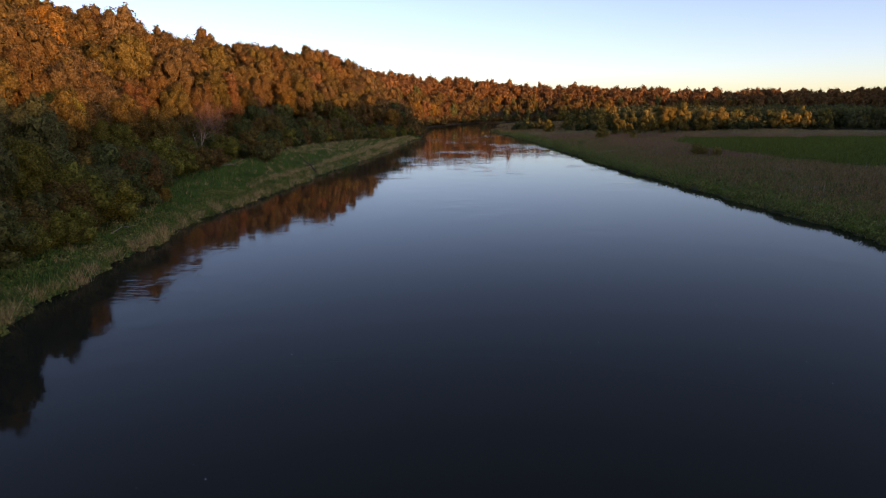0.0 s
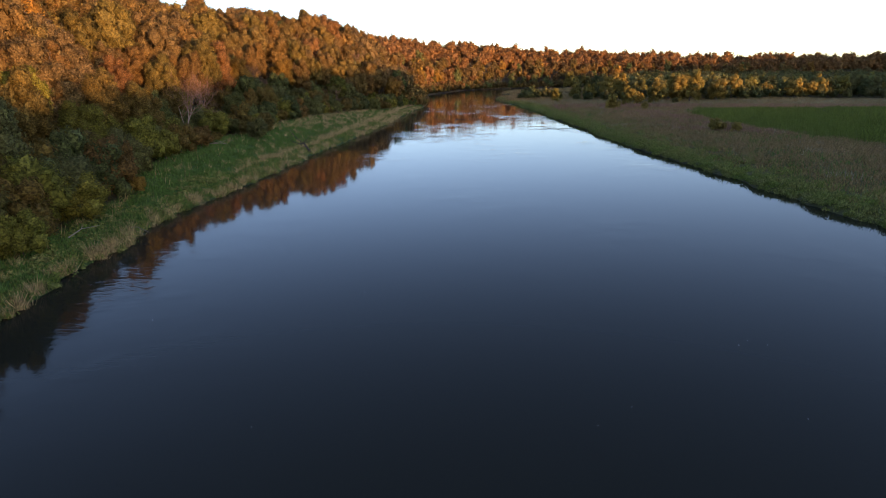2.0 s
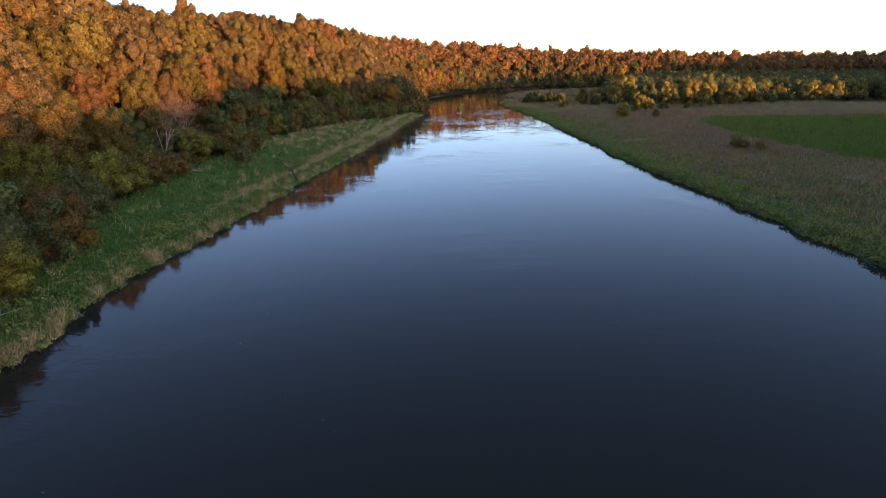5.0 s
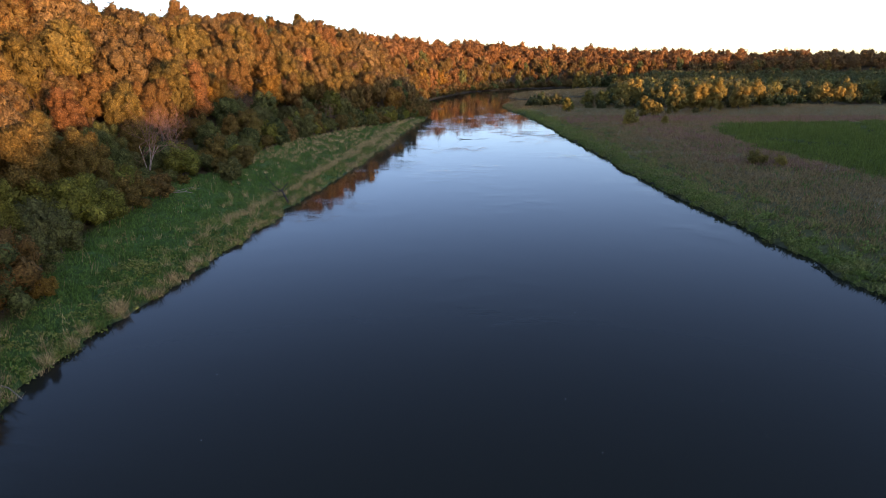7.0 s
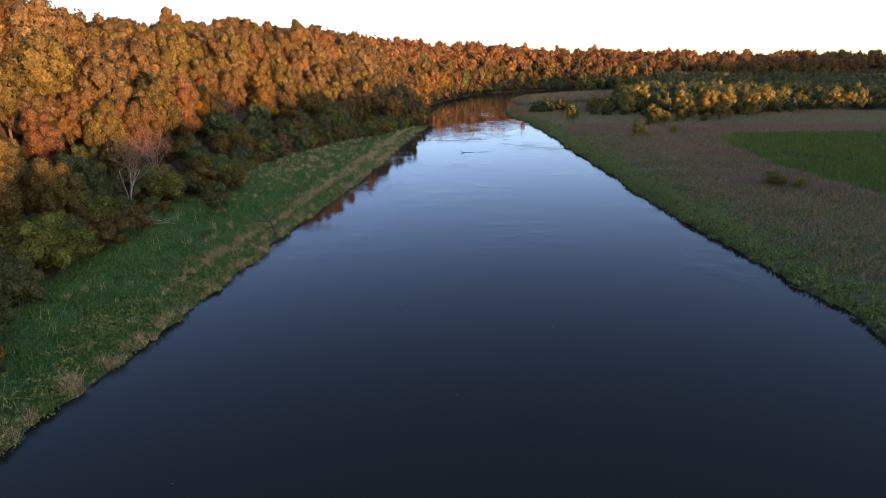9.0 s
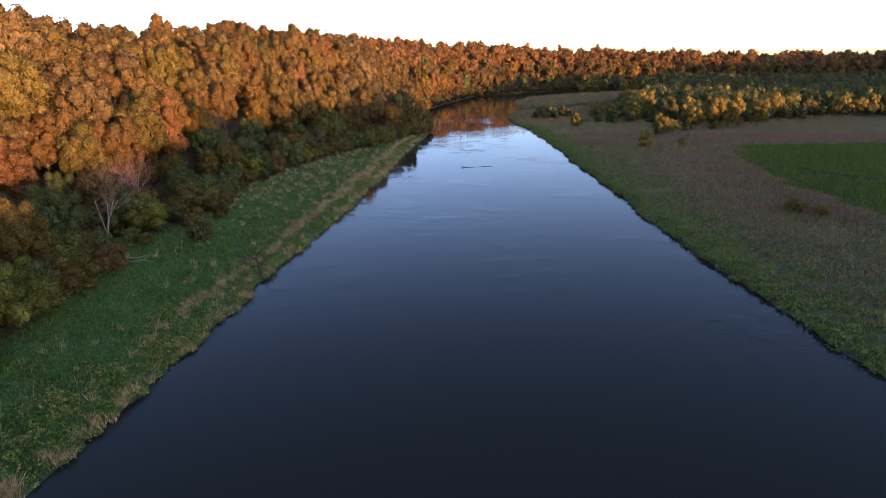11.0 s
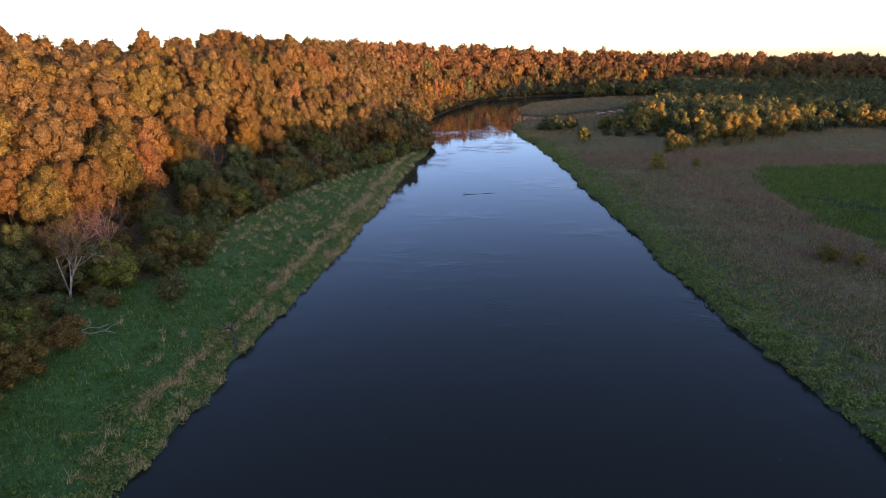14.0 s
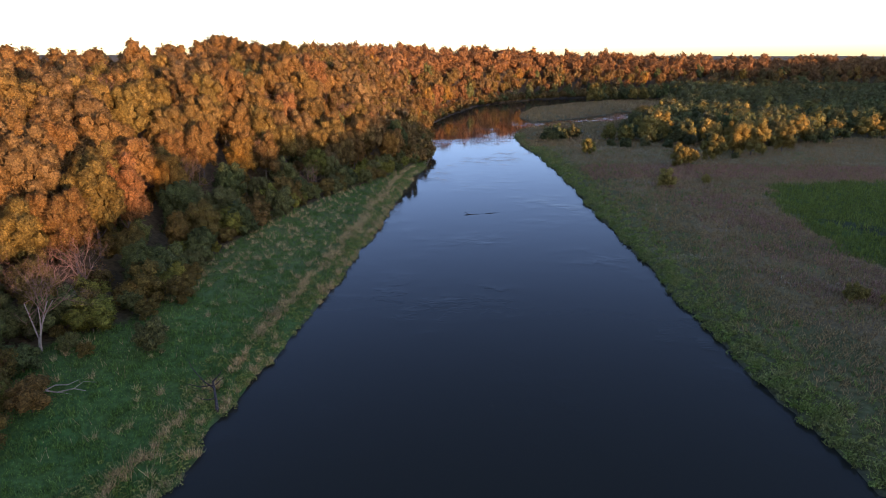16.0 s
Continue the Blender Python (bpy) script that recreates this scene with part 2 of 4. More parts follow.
GROUND, WATER = ground_material(), water_material()
BARK = rough_material("grey_brown_bark", [(0.05, 0.04, 0.03), (0.15, 0.125, 0.10)], 3.0, stretch=(3, 3, 0.6))
PALE_BARK = rough_material("pale_weathered_wood", [(0.16, 0.13, 0.10), (0.34, 0.29, 0.24)], 3.0, stretch=(3, 3, 0.6))
TWIG = rough_material("reddish_twigs", [(0.15, 0.085, 0.055), (0.27, 0.16, 0.105)], 3.0)
LEAVES = {
    "oak": leaf_material("russet_oak_leaves", [(0.14, 0.098, 0.03), (0.20, 0.127, 0.038), (0.185, 0.107, 0.033), (0.145, 0.11, 0.033), (0.215, 0.138, 0.042)]),
    "tan": leaf_material("tan_oak_leaves", [(0.135, 0.098, 0.04), (0.182, 0.126, 0.049), (0.155, 0.109, 0.039), (0.20, 0.137, 0.053)]),
    "bare": leaf_material("thin_russet_leaves", [(0.19, 0.105, 0.04), (0.235, 0.13, 0.05), (0.16, 0.09, 0.038)]),
    "olive": leaf_material("olive_turning_leaves", [(0.128, 0.106, 0.027), (0.163, 0.124, 0.031), (0.19, 0.129, 0.035), (0.142, 0.118, 0.03)]),
    "gold": leaf_material("golden_leaves", [(0.25, 0.155, 0.032), (0.31, 0.19, 0.036), (0.27, 0.145, 0.034)]),
    "rust": leaf_material("rust_red_leaves", [(0.19, 0.10, 0.038), (0.235, 0.128, 0.045), (0.21, 0.11, 0.04)]),
    "green": leaf_material("dark_green_leaves", [(0.08, 0.108, 0.036), (0.105, 0.13, 0.042), (0.145, 0.15, 0.048), (0.10, 0.115, 0.046)]),
    "lime": leaf_material("yellow_green_leaves", [(0.14, 0.16, 0.03), (0.22, 0.20, 0.035)]),
    "sallow": leaf_material("grey_green_willow_leaves", [(0.065, 0.085, 0.032), (0.10, 0.115, 0.04), (0.15, 0.14, 0.045), (0.09, 0.10, 0.045)]),
    "willow": leaf_material("yellowing_willow_leaves", [(0.15, 0.15, 0.038), (0.21, 0.18, 0.044), (0.28, 0.205, 0.05), (0.18, 0.165, 0.046)]),
}
GRASS = leaf_material("green_grass_blades", [(0.062, 0.138, 0.027), (0.083, 0.163, 0.033), (0.125, 0.17, 0.05)], per_tree=0.1, translucent=0.2)
REED = leaf_material("dry_reed_blades", [(0.19, 0.165, 0.065), (0.40, 0.29, 0.135), (0.54, 0.40, 0.2)], per_tree=0.1, translucent=0.2)
WEED = leaf_material("bank_weed_leaves", [(0.095, 0.16, 0.026), (0.135, 0.19, 0.035), (0.20, 0.20, 0.06), (0.30, 0.235, 0.11)], per_tree=0.05, translucent=0.2)
BROWN = leaf_material("withered_meadow_stalks", [(0.15, 0.13, 0.042), (0.22, 0.16, 0.062), (0.27, 0.17, 0.078), (0.22, 0.172, 0.062)], per_tree=0.05, translucent=0.2)
PALE_GRASS = leaf_material("pale_grey_green_grass", [(0.16, 0.17, 0.085), (0.23, 0.22, 0.12), (0.30, 0.26, 0.16)], per_tree=0.05, translucent=0.2)
RUSTY = leaf_material("reddish_withered_weeds", [(0.20, 0.115, 0.07), (0.27, 0.14, 0.095), (0.31, 0.175, 0.12)], per_tree=0.05, translucent=0.2)
SEDGE = leaf_material("bright_green_sedge", [(0.085, 0.125, 0.02), (0.115, 0.15, 0.027), (0.15, 0.165, 0.04)], per_tree=0.1, translucent=0.2)
FLOWER = leaf_material("pale_seed_heads", [(0.26, 0.22, 0.14), (0.36, 0.31, 0.20)], per_tree=0.1)


# ---- mesh helpers ----
def mesh_of(name, pieces, mats, normals=None):
    """One mesh from (verts, faces, material slot) arrays; the faces of an array have one number of corners."""
    me = bpy.data.meshes.new(name)
    vs, loops, starts, totals, slots, base, at = [], [], [], [], [], 0, 0
    for v, f, s in pieces:
        f = np.asarray(f, np.int64)
        vs.append(np.asarray(v, float))
        loops.append((f + base).ravel())
        starts.append(at + np.arange(len(f)) * f.shape[1])
        totals.append(np.full(len(f), f.shape[1]))
        slots.append(np.full(len(f), s))
        base += len(v)
        at += f.size
    vs, loops = np.concatenate(vs), np.concatenate(loops)
    me.vertices.add(len(vs)); me.vertices.foreach_set("co", vs.ravel())
    me.loops.add(len(loops)); me.loops.foreach_set("vertex_index", loops.astype(np.int32))
    n = sum(len(t) for t in totals)
    me.polygons.add(n)
    me.polygons.foreach_set("loop_start", np.concatenate(starts).astype(np.int32))
    me.polygons.foreach_set("material_index", np.concatenate(slots).astype(np.int32))
    for m in mats:
        me.materials.append(m)
    me.update(calc_edges=True)
    if normals is not None:
        me.polygons.foreach_set("use_smooth", np.ones(n, bool))
        me.normals_split_custom_set_from_vertices(unit(normals))
    return me


def unit(v):
    return v / np.maximum(np.linalg.norm(v, axis=-1, keepdims=True), 1e-9)


def cards(c, nrm, size, rng):
    """Small leaf sprays: three-cornered pieces at c, facing nrm."""
    k = len(c)
    nrm = unit(nrm)
    t = unit(np.cross(nrm, rng.normal(size=(k, 3))))
    b = np.cross(nrm, t)
    v = np.empty((k, 3, 3))
    for i in range(3):
        a = i * math.pi / 1.5 + rng.uniform(-0.4, 0.4, k)
        r = size * rng.uniform(0.6, 1.1, k)
        v[:, i] = c + t * (np.cos(a) * r)[:, None] + b * (np.sin(a) * r)[:, None]
    return v.reshape(-1, 3), np.arange(k * 3).reshape(k, 3)


def tube(pts, radii, sides=6):
    pts = np.asarray(pts, float)
    v, f = [], []
    for i, p in enumerate(pts):
        d = unit(pts[min(i + 1, len(pts) - 1)] - pts[max(i - 1, 0)])
        u = unit(np.cross(d, (0.31, 0.95, 0.05)))
        w = np.cross(d, u)
        for k in range(sides):
            a = 6.2832 * k / sides
            v.append(p + radii[i] * (math.cos(a) * u + math.sin(a) * w))
    for i in range(len(pts) - 1):
        for k in range(sides):
            f.append((i * sides + k, i * sides + (k + 1) % sides, (i + 1) * sides + (k + 1) % sides, (i + 1) * sides + k))
    return np.array(v), np.array(f)


def joined(list_of):
    vs, fs, base = [], [], 0
    for v, f in list_of:
        vs.append(v); fs.append(f + base); base += len(v)
    return np.concatenate(vs), np.concatenate(fs)


def part(name, me, parent, label=""):
    ob = new(name, me)
    ob.parent = parent
    return tagged(ob, label)


def thing(name, x, y, label, category, group="", z=None, turn=0.0):
    ob = new(name)
    ob.empty_display_size = 0.3
    ob.matrix_basis = pose(x, y, ground_at(x, y) - 0.05 if z is None else z, 0, 0, turn)
    return tagged(ob, label, category, group)


# ---- plants ----
def ball(sub):
    """Corners and faces of an icosphere."""
    bm = bmesh.new()
    bmesh.ops.create_icosphere(bm, subdivisions=sub, radius=1.0)
    bm.verts.ensure_lookup_table()
    v, f = np.array([w.co[:] for w in bm.verts]), np.array([[c.index for c in g.verts] for g in bm.faces])
    bm.free()
    return v, f


BALLS = {1: ball(1), 2: ball(2), 3: ball(3)}


def body_arrays(rng, cen, rd, st, s, sub):
    """The dense inside of a crown: shells of overlapping leaf sprays round each of cen, swelling where its tufts sit."""
    bv, bf = BALLS[sub]
    d, k, n = len(cen), len(bv), len(bf)
    near = np.einsum("kj,dtj->dkt", bv, s).max(-1)
    r = rd[:, None] * (0.70 + 0.2 * np.exp(-(1 - near) / 0.08) + rng.normal(size=(d, k)) * 0.06)
    v = cen[:, None] + bv[None] * r[..., None] * (1, 1, st)
    t = v[:, bf].reshape(-1, 3, 3)
    out = np.tile(unit(bv[bf].mean(1)), (d, 1))
    size = np.repeat(rd, n)
    mid, own = t.mean(1), np.repeat(np.arange(d), n)
    gap = np.linalg.norm((mid[:, None] - cen[None]) / (1, 1, st), axis=-1) / rd[None]
    gap[np.arange(len(t)), own] = 9
    keep = (gap.min(1) > 0.62) & (mid[:, 2] > 0.15)
    t, out, size, mid = t[keep], out[keep], size[keep], mid[keep]
    t = mid[:, None] + (t - mid[:, None]) * rng.uniform(0.9, 1.35, (len(t), 1, 1))
    t = t + out[:, None] * (rng.normal(size=(len(t), 3)) * 0.13 * size[:, None])[..., None]
    own_n = unit(np.cross(t[:, 1] - t[:, 0], t[:, 2] - t[:, 0]))
    own_n *= np.sign((own_n * out).sum(-1, keepdims=True))
    nv = unit(out * 0.55 + own_n * 0.5 + rng.normal(size=out.shape) * 0.1)
    return t.reshape(-1, 3), np.arange(len(t) * 3).reshape(-1, 3), np.repeat(nv, 3, 0)


def crown_arrays(rng, R, z0, z1, counts, size, bushy=0, fill=1.0, loose=False, sub=2):
    """A crown between the heights z0 and z1: billowed domes of foliage, each knobbed with tufts of leaf sprays.
    Returns verts, faces, the domes' middles and the soft normals of the foliage."""
    domes, tufts, leaves = counts
    mid, hz = (z0 + z1) / 2, (z1 - z0) / 2
    k = np.arange(domes)
    zz = 0.95 - (1.75 if bushy else 1.6) * (k + 0.3) / domes
    turn = k * 2.39996 + rng.uniform(0, 6.283) + rng.normal(size=domes) * 0.35
    flat = np.sqrt(np.clip(1 - zz ** 2, 0.02, 1))
    flat = np.where(zz < 0, np.maximum(flat, 0.85 if bushy else 0.72), flat)
    out = np.stack([np.cos(turn) * flat, np.sin(turn) * flat, zz], -1)
    thin = (12 / domes) ** 0.5
    far = rng.uniform(0.55, 0.84, domes) if not loose else rng.uniform(0.5, 0.95, domes)
    rd = R * rng.uniform(0.30, 0.54, domes) * thin
    cen = out * np.array([R, R, hz]) * far[:, None] + (0, 0, mid)
    st = min(1.35, max(0.8, (hz / R) ** 0.5))
    n = domes * tufts
    od, rdn = np.repeat(unit(out), tufts, 0), np.repeat(rd, tufts)
    s = unit(rng.normal(size=(n, 3)) + 0.85 * od + (0, 0, 0.2))
    tc = np.repeat(cen, tufts, 0) + s * (rdn * rng.uniform(0.86, 1.0, n))[:, None] * (1, 1, st)
    rt = rdn * rng.uniform(0.2, 0.42, n)
    m = n * leaves
    sl, stn, on = unit(rng.normal(size=(m, 3)) + 0.9 * np.repeat(s, leaves, 0)), np.repeat(s, leaves, 0), np.repeat(od, leaves, 0)
    p = np.repeat(tc, leaves, 0) + sl * (np.repeat(rt, leaves) * rng.uniform(0.7, 1.25, m))[:, None]
    face = unit(stn * 0.25 + sl * 0.6 + rng.normal(size=(m, 3)) * 0.35)
    soft_n = unit(stn * 0.5 + sl * 0.35 + on * 0.3 + rng.normal(size=(m, 3)) * 0.22)
    keep = rng.uniform(size=m) < fill
    v, f = cards(p[keep], face[keep], size * rng.uniform(0.6, 1.3, keep.sum()), rng)
    nv = np.repeat(soft_n[keep], 3, 0)
    if fill > 0.9:
        bv, bf, bn = body_arrays(rng, cen, rd, st, s.reshape(domes, tufts, 3), sub)
        hv, hf, hn = body_arrays(rng, np.array([[0, 0, mid]]), np.array([R * 0.74]), hz / R, s[None, :tufts], min(3, sub + 1))
        bv, bf, bn = np.concatenate([bv, hv]), np.concatenate([bf, hf + len(bv)]), np.concatenate([bn, hn])
        f = np.concatenate([f, bf + len(v)])
        v, nv = np.concatenate([v, bv]), np.concatenate([nv, bn])
    v[:, 2] = np.maximum(v[:, 2], 0.02)
    return v, f, cen, nv


def wood_arrays(rng, H, r0, cen, limbs, lean=0.3):
    bend = rng.normal(size=2) * lean
    top = H * 0.8
    hs = [0, 0.5, 0.3 * top, 0.65 * top, top]
    axis = [np.array((bend[0] * (h / top) ** 2, bend[1] * (h / top) ** 2, h - 0.25)) for h in hs]
    out = [tube(axis, [r0 * 1.35, r0, r0 * 0.8, r0 * 0.5, r0 * 0.15])]
    pick = rng.permutation(len(cen))[:limbs]
    for i in pick:
        e = cen[i]
        h = min(max(e[2] * rng.uniform(0.35, 0.7), 0.8), top * 0.9)
        s = np.array((bend[0] * (h / top) ** 2, bend[1] * (h / top) ** 2, h))
        m = (s + e) / 2 + (0, 0, -0.08 * np.linalg.norm(e - s)) + rng.normal(size=3) * 0.2
        out.append(tube([s, m, e], [r0 * 0.45, r0 * 0.28, r0 * 0.08], 4))
    return joined(out)


def twig_arrays(rng, start, way, length, radius, depth, out):
    """Forking bare branches."""
    p, d, pts = np.array(start, float), unit(np.array(way, float)), [np.array(start, float)]
    for k in range(3):
        d = unit(d + rng.normal(size=3) * 0.16 + (0, 0, 0.08))
        p = p + d * length / 3
        pts.append(p)
    out.append(tube(pts, [radius, radius * 0.85, radius * 0.7, radius * 0.55], 5 if depth > 2 else 3))
    if depth == 0:
        return
    for k in range(3 if depth > 1 else 4):
        w = unit(d + rng.normal(size=3) * 0.55)
        twig_arrays(rng, pts[rng.integers(2, 4)], w, length * rng.uniform(0.6, 0.8), radius * 0.52, depth - 1, out)


PLANTS = {}


def plant(kind, shape, lod):
    """Meshes of the wood and the crown of one kind, shape and fineness."""
    key = (kind, shape, lod)
    if key in PLANTS:
        return PLANTS[key]
    rng = np.random.default_rng(1000 * shape + 17 * lod + len(kind) * 7 + ord(kind[0]))
    mat = LEAVES[kind.split("_")[0]]
    counts, size = {2: ((26, 15, 12), 0.14), 1: ((20, 12, 9), 0.20), 0: ((12, 7, 5), 0.36)}[lod]
    sub = {2: 3, 1: 2, 0: 1}[lod]
    if kind.endswith("shrub"):
        H, R = rng.uniform(4.2, 5.6), rng.uniform(2.0, 2.6)
        counts, size = {2: ((15, 13, 10), 0.105), 1: ((11, 8, 7), 0.18), 0: ((7, 6, 4), 0.34)}[lod]
        v, f, cen, nv = crown_arrays(rng, R, 0.0, H, counts, size, True, loose=True, sub=2 if lod else 1)
        wood = wood_arrays(rng, H, 0.07, cen, 6)
    elif kind == "bare":
        H, R, out = rng.uniform(11.5, 13.5), 3.6, []
        out.append(tube([(0, 0, -0.2), (0.1, 0, H * 0.15), (0.15, 0.1, H * 0.33)], [0.24, 0.19, 0.15], 6))
        for a in range(5):
            w = 1.257 * a + rng.uniform(-0.4, 0.4)
            twig_arrays(rng, (0.1, 0.1, H * rng.uniform(0.24, 0.33)), (math.cos(w) * 0.5, math.sin(w) * 0.5, 0.9), H * 0.29, 0.125, 3, out)
        wood = joined(out)
        v, f, cen, nv = crown_arrays(rng, R, H * 0.35, H, (9, 11, 9), 0.20, False, 0.4)
    elif kind.startswith(("willow", "sallow")):
        H, R = rng.uniform(8.5, 10.5), rng.uniform(3.4, 4.2)
        v, f, cen, nv = crown_arrays(rng, R, -0.2, H, (counts[0] + 2, max(6, int(counts[1] * 0.8)), counts[2]), size * 0.85, True, loose=True, sub=sub)
        wood = wood_arrays(rng, H, 0.2, cen, 7)
    elif kind.startswith("green"):
        H, R = rng.uniform(12.0, 14.0), rng.uniform(3.3, 4.1)
        v, f, cen, nv = crown_arrays(rng, R, H * 0.03, H, (counts[0] + 2, *counts[1:]), size, True, loose=True, sub=sub)
        wood = wood_arrays(rng, H, 0.2, cen, 7)
    else:
        H, R = rng.uniform(12.5, 15.0), rng.uniform(3.2, 4.2)
        v, f, cen, nv = crown_arrays(rng, R, H * 0.12, H, counts, size, sub=sub)
        wood = wood_arrays(rng, H, 0.22, cen, 8)
    PLANTS[key] = (mesh_of("trunk", [(*wood, 0)], [TWIG if kind == "bare" else BARK]), mesh_of("crown", [(v, f, 0)], [mat], nv))
    return PLANTS[key]


TREE_NAME = {"oak": "oak_tree", "tan": "tan_oak_tree", "bare": "half_bare_tree", "olive": "olive_green_tree", "gold": "golden_tree", "rust": "rust_red_tree", "green": "green_tree",
             "lime": "yellow_green_tree", "willow": "willow_tree", "sallow": "grey_willow_tree"}
TREE_LABEL = {"tan": "broad oak in dull tan-brown leaf on the wooded bluff", "bare": "half-bare tree with thin russet leaves and reddish limbs",
              "oak": "broad oak in russet autumn leaf on the wooded bluff", "olive": "olive-green tree just turning on the wooded bluff",
              "gold": "golden-yellow autumn tree among darker bluff trees", "rust": "rust-red autumn tree on the wooded bluff",
              "green": "dark green leafy tree at the foot of the bluff", "lime": "yellow-green leafy tree at the wood's edge",
              "willow": "yellowing round-crowned willow on the river flat",
              "sallow": "grey-green willow in the thicket on the river flat"}
PROTO = {}


def grow(kind, x, y, shape, lod, scale=1.0, turn=0.0, label="", group="", stretch=1.0, sink=0.05):
    """One tree or shrub of its own: trunk and crown under an empty at its foot."""
    base = kind.split("_")[0]
    m = pose(x, y, ground_at(x, y) - sink, 0, 0, turn) @ Matrix.Diagonal((scale, scale, scale * stretch, 1))
    key = (kind, shape, lod)
    if key in PROTO:
        first = PROTO[key].scale
        ob = copy_thing(PROTO[key], m @ Matrix.Diagonal((1 / first.x, 1 / first.y, 1 / first.z, 1)))
    else:
        shrub = kind.endswith("shrub")
        ob = new(base + "_shrub" if shrub and base != "lime" else ("yellow_green_shrub" if shrub else TREE_NAME[base]))
        wood, crown = plant(kind, shape, lod)
        part("stem" if shrub else "trunk", wood, ob)
        part("crown", crown, ob)
        PROTO[key] = ob
        ob.matrix_basis = m
        tagged(ob, {"green": "dense dark green shrub at the wood's edge", "lime": "yellow-green leafy shrub at the wood's edge",
                    "gold": "small orange-yellow shrub on the grassy bank", "willow": "low yellow-green willow shrub on the meadow", "sallow": "grey-green shrub before the willow thicket",
                    "oak": "russet-brown shrub at the wood's edge", "tan": "sparse grey-brown shrub on the grassy bank", "olive": "olive-green shrub at the wood's edge",
                    "rust": "rust-red shrub at the wood's edge"}[base] if shrub else TREE_LABEL[base],
               "shrub" if shrub else "tree", "trees of the wooded bluff" if base not in ("willow", "sallow") else "willows on the river flat")
        return ob if not (label or group) else tagged(ob, label, "", group)
    return tagged(ob, label, "", group)


def bare_tree(x, y, H, seed, label, mat, depth=4, turn=0, spread=0.5, name="bare_tree"):
    rng = np.random.default_rng(seed)
    ob = thing(name, x, y, label, "tree", turn=turn)
    trunk = tube([(0, 0, -0.2), (0.05, 0, H * 0.06), (0.1, 0.1, H * 0.13)], [H * 0.019, H * 0.014, H * 0.011], 7)
    part("trunk", mesh_of("trunk", [(*trunk, 0)], [mat]), ob)
    n = 4
    for k in range(n):
        out = []
        a = 6.283 * k / n + rng.uniform(-0.4, 0.4)
        twig_arrays(rng, (0.1, 0.1, H * rng.uniform(0.07, 0.12)), (math.cos(a) * spread, math.sin(a) * spread, 0.9), H * 0.36, H * 0.0075, depth, out)
        part("limb", mesh_of("limb", [(*out[0], 0), (*joined(out[1:]), 1)], [mat, TWIG]), ob, "pale limb with thin reddish twigs")
    return ob


# ---- ground and water ----
def axis_steps(lo, hi, fine_lo, fine_hi, step, grow_by):
    mid = list(np.arange(fine_lo, fine_hi + 1e-6, step))
    left, right, s = [], [], step
    v = fine_lo
    while v > lo:
        s *= grow_by; v -= s; left.append(max(v, lo))
    s, v = step, fine_hi
    while v < hi:
        s *= grow_by; v += s; right.append(min(v, hi))
    return np.array(left[::-1] + mid + right)


xs = axis_steps(-4600, 4600, -48, 60, 1.0, 1.12)
ys = axis_steps(-4600, 4600, 0, 235, 1.5, 1.08)
gx, gy = np.meshgrid(xs, ys)
gz = height(gx, gy)
nx, ny = len(xs), len(ys)
idx = np.arange(nx * ny).reshape(ny, nx)
quads = np.stack([idx[:-1, :-1], idx[:-1, 1:], idx[1:, 1:], idx[1:, :-1]], -1).reshape(-1, 4)
ground_mesh = mesh_of("ground", [(np.stack([gx, gy, gz], -1).reshape(-1, 3), quads, 0)], [GROUND])
ground_mesh.polygons.foreach_set("use_smooth", np.ones(len(ground_mesh.polygons), bool))
s_g, b_g, f_g = shore(gx, gy), bluff(gx, gy), inside(FIELD, gx, gy) + 1.5 * waves(gx, gy, 21, 12)


def blend(a, b, w):
    return a * (1 - w[..., None]) + np.array(b) * w[..., None]


MUD, TURF, LITTER, DRY, FAR = (0.045, 0.038, 0.03), (0.05, 0.113, 0.027), (0.09, 0.068, 0.034), (0.175, 0.12, 0.058), (0.095, 0.09, 0.04)
cover = np.broadcast_to(np.array(TURF), (*gx.shape, 3)).copy()
right = (gx > 5) & (b_g < 0)
cover = blend(cover, (0.085, 0.088, 0.032), right * 1.0)
meadow = smooth((s_g - 9 + 4 * waves(gx, gy, 31, 20)) / 8) * right
cover = blend(cover, DRY, meadow * (0.75 + 0.25 * waves(gx, gy, 33, 26)).clip(0, 1))
cover = blend(cover, (0.13, 0.115, 0.058), smooth((gy - 80) / 45) * (gx < 0) * 0.4)
cover = blend(cover, (0.055, 0.085, 0.018), smooth(f_g / 2.5) * right)
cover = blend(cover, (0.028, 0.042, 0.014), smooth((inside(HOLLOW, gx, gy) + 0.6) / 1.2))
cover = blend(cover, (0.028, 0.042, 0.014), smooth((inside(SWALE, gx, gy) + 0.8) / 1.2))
cover = blend(cover, FAR, smooth((gy - 235) / 50) * right * 0.7)
cover = blend(cover, LITTER, np.maximum(smooth((b_g + 1.5) / 4), smooth((gy - 195) / 15) * (b_g > -9)))
cover = blend(cover, MUD, smooth((0.5 - s_g) / 0.8))
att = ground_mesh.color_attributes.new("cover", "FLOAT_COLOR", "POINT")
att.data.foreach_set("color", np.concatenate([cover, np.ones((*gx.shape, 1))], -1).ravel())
tagged(new("ground", ground_mesh), "grassy river flats rising into a wooded bluff", "ground", kind="structure")

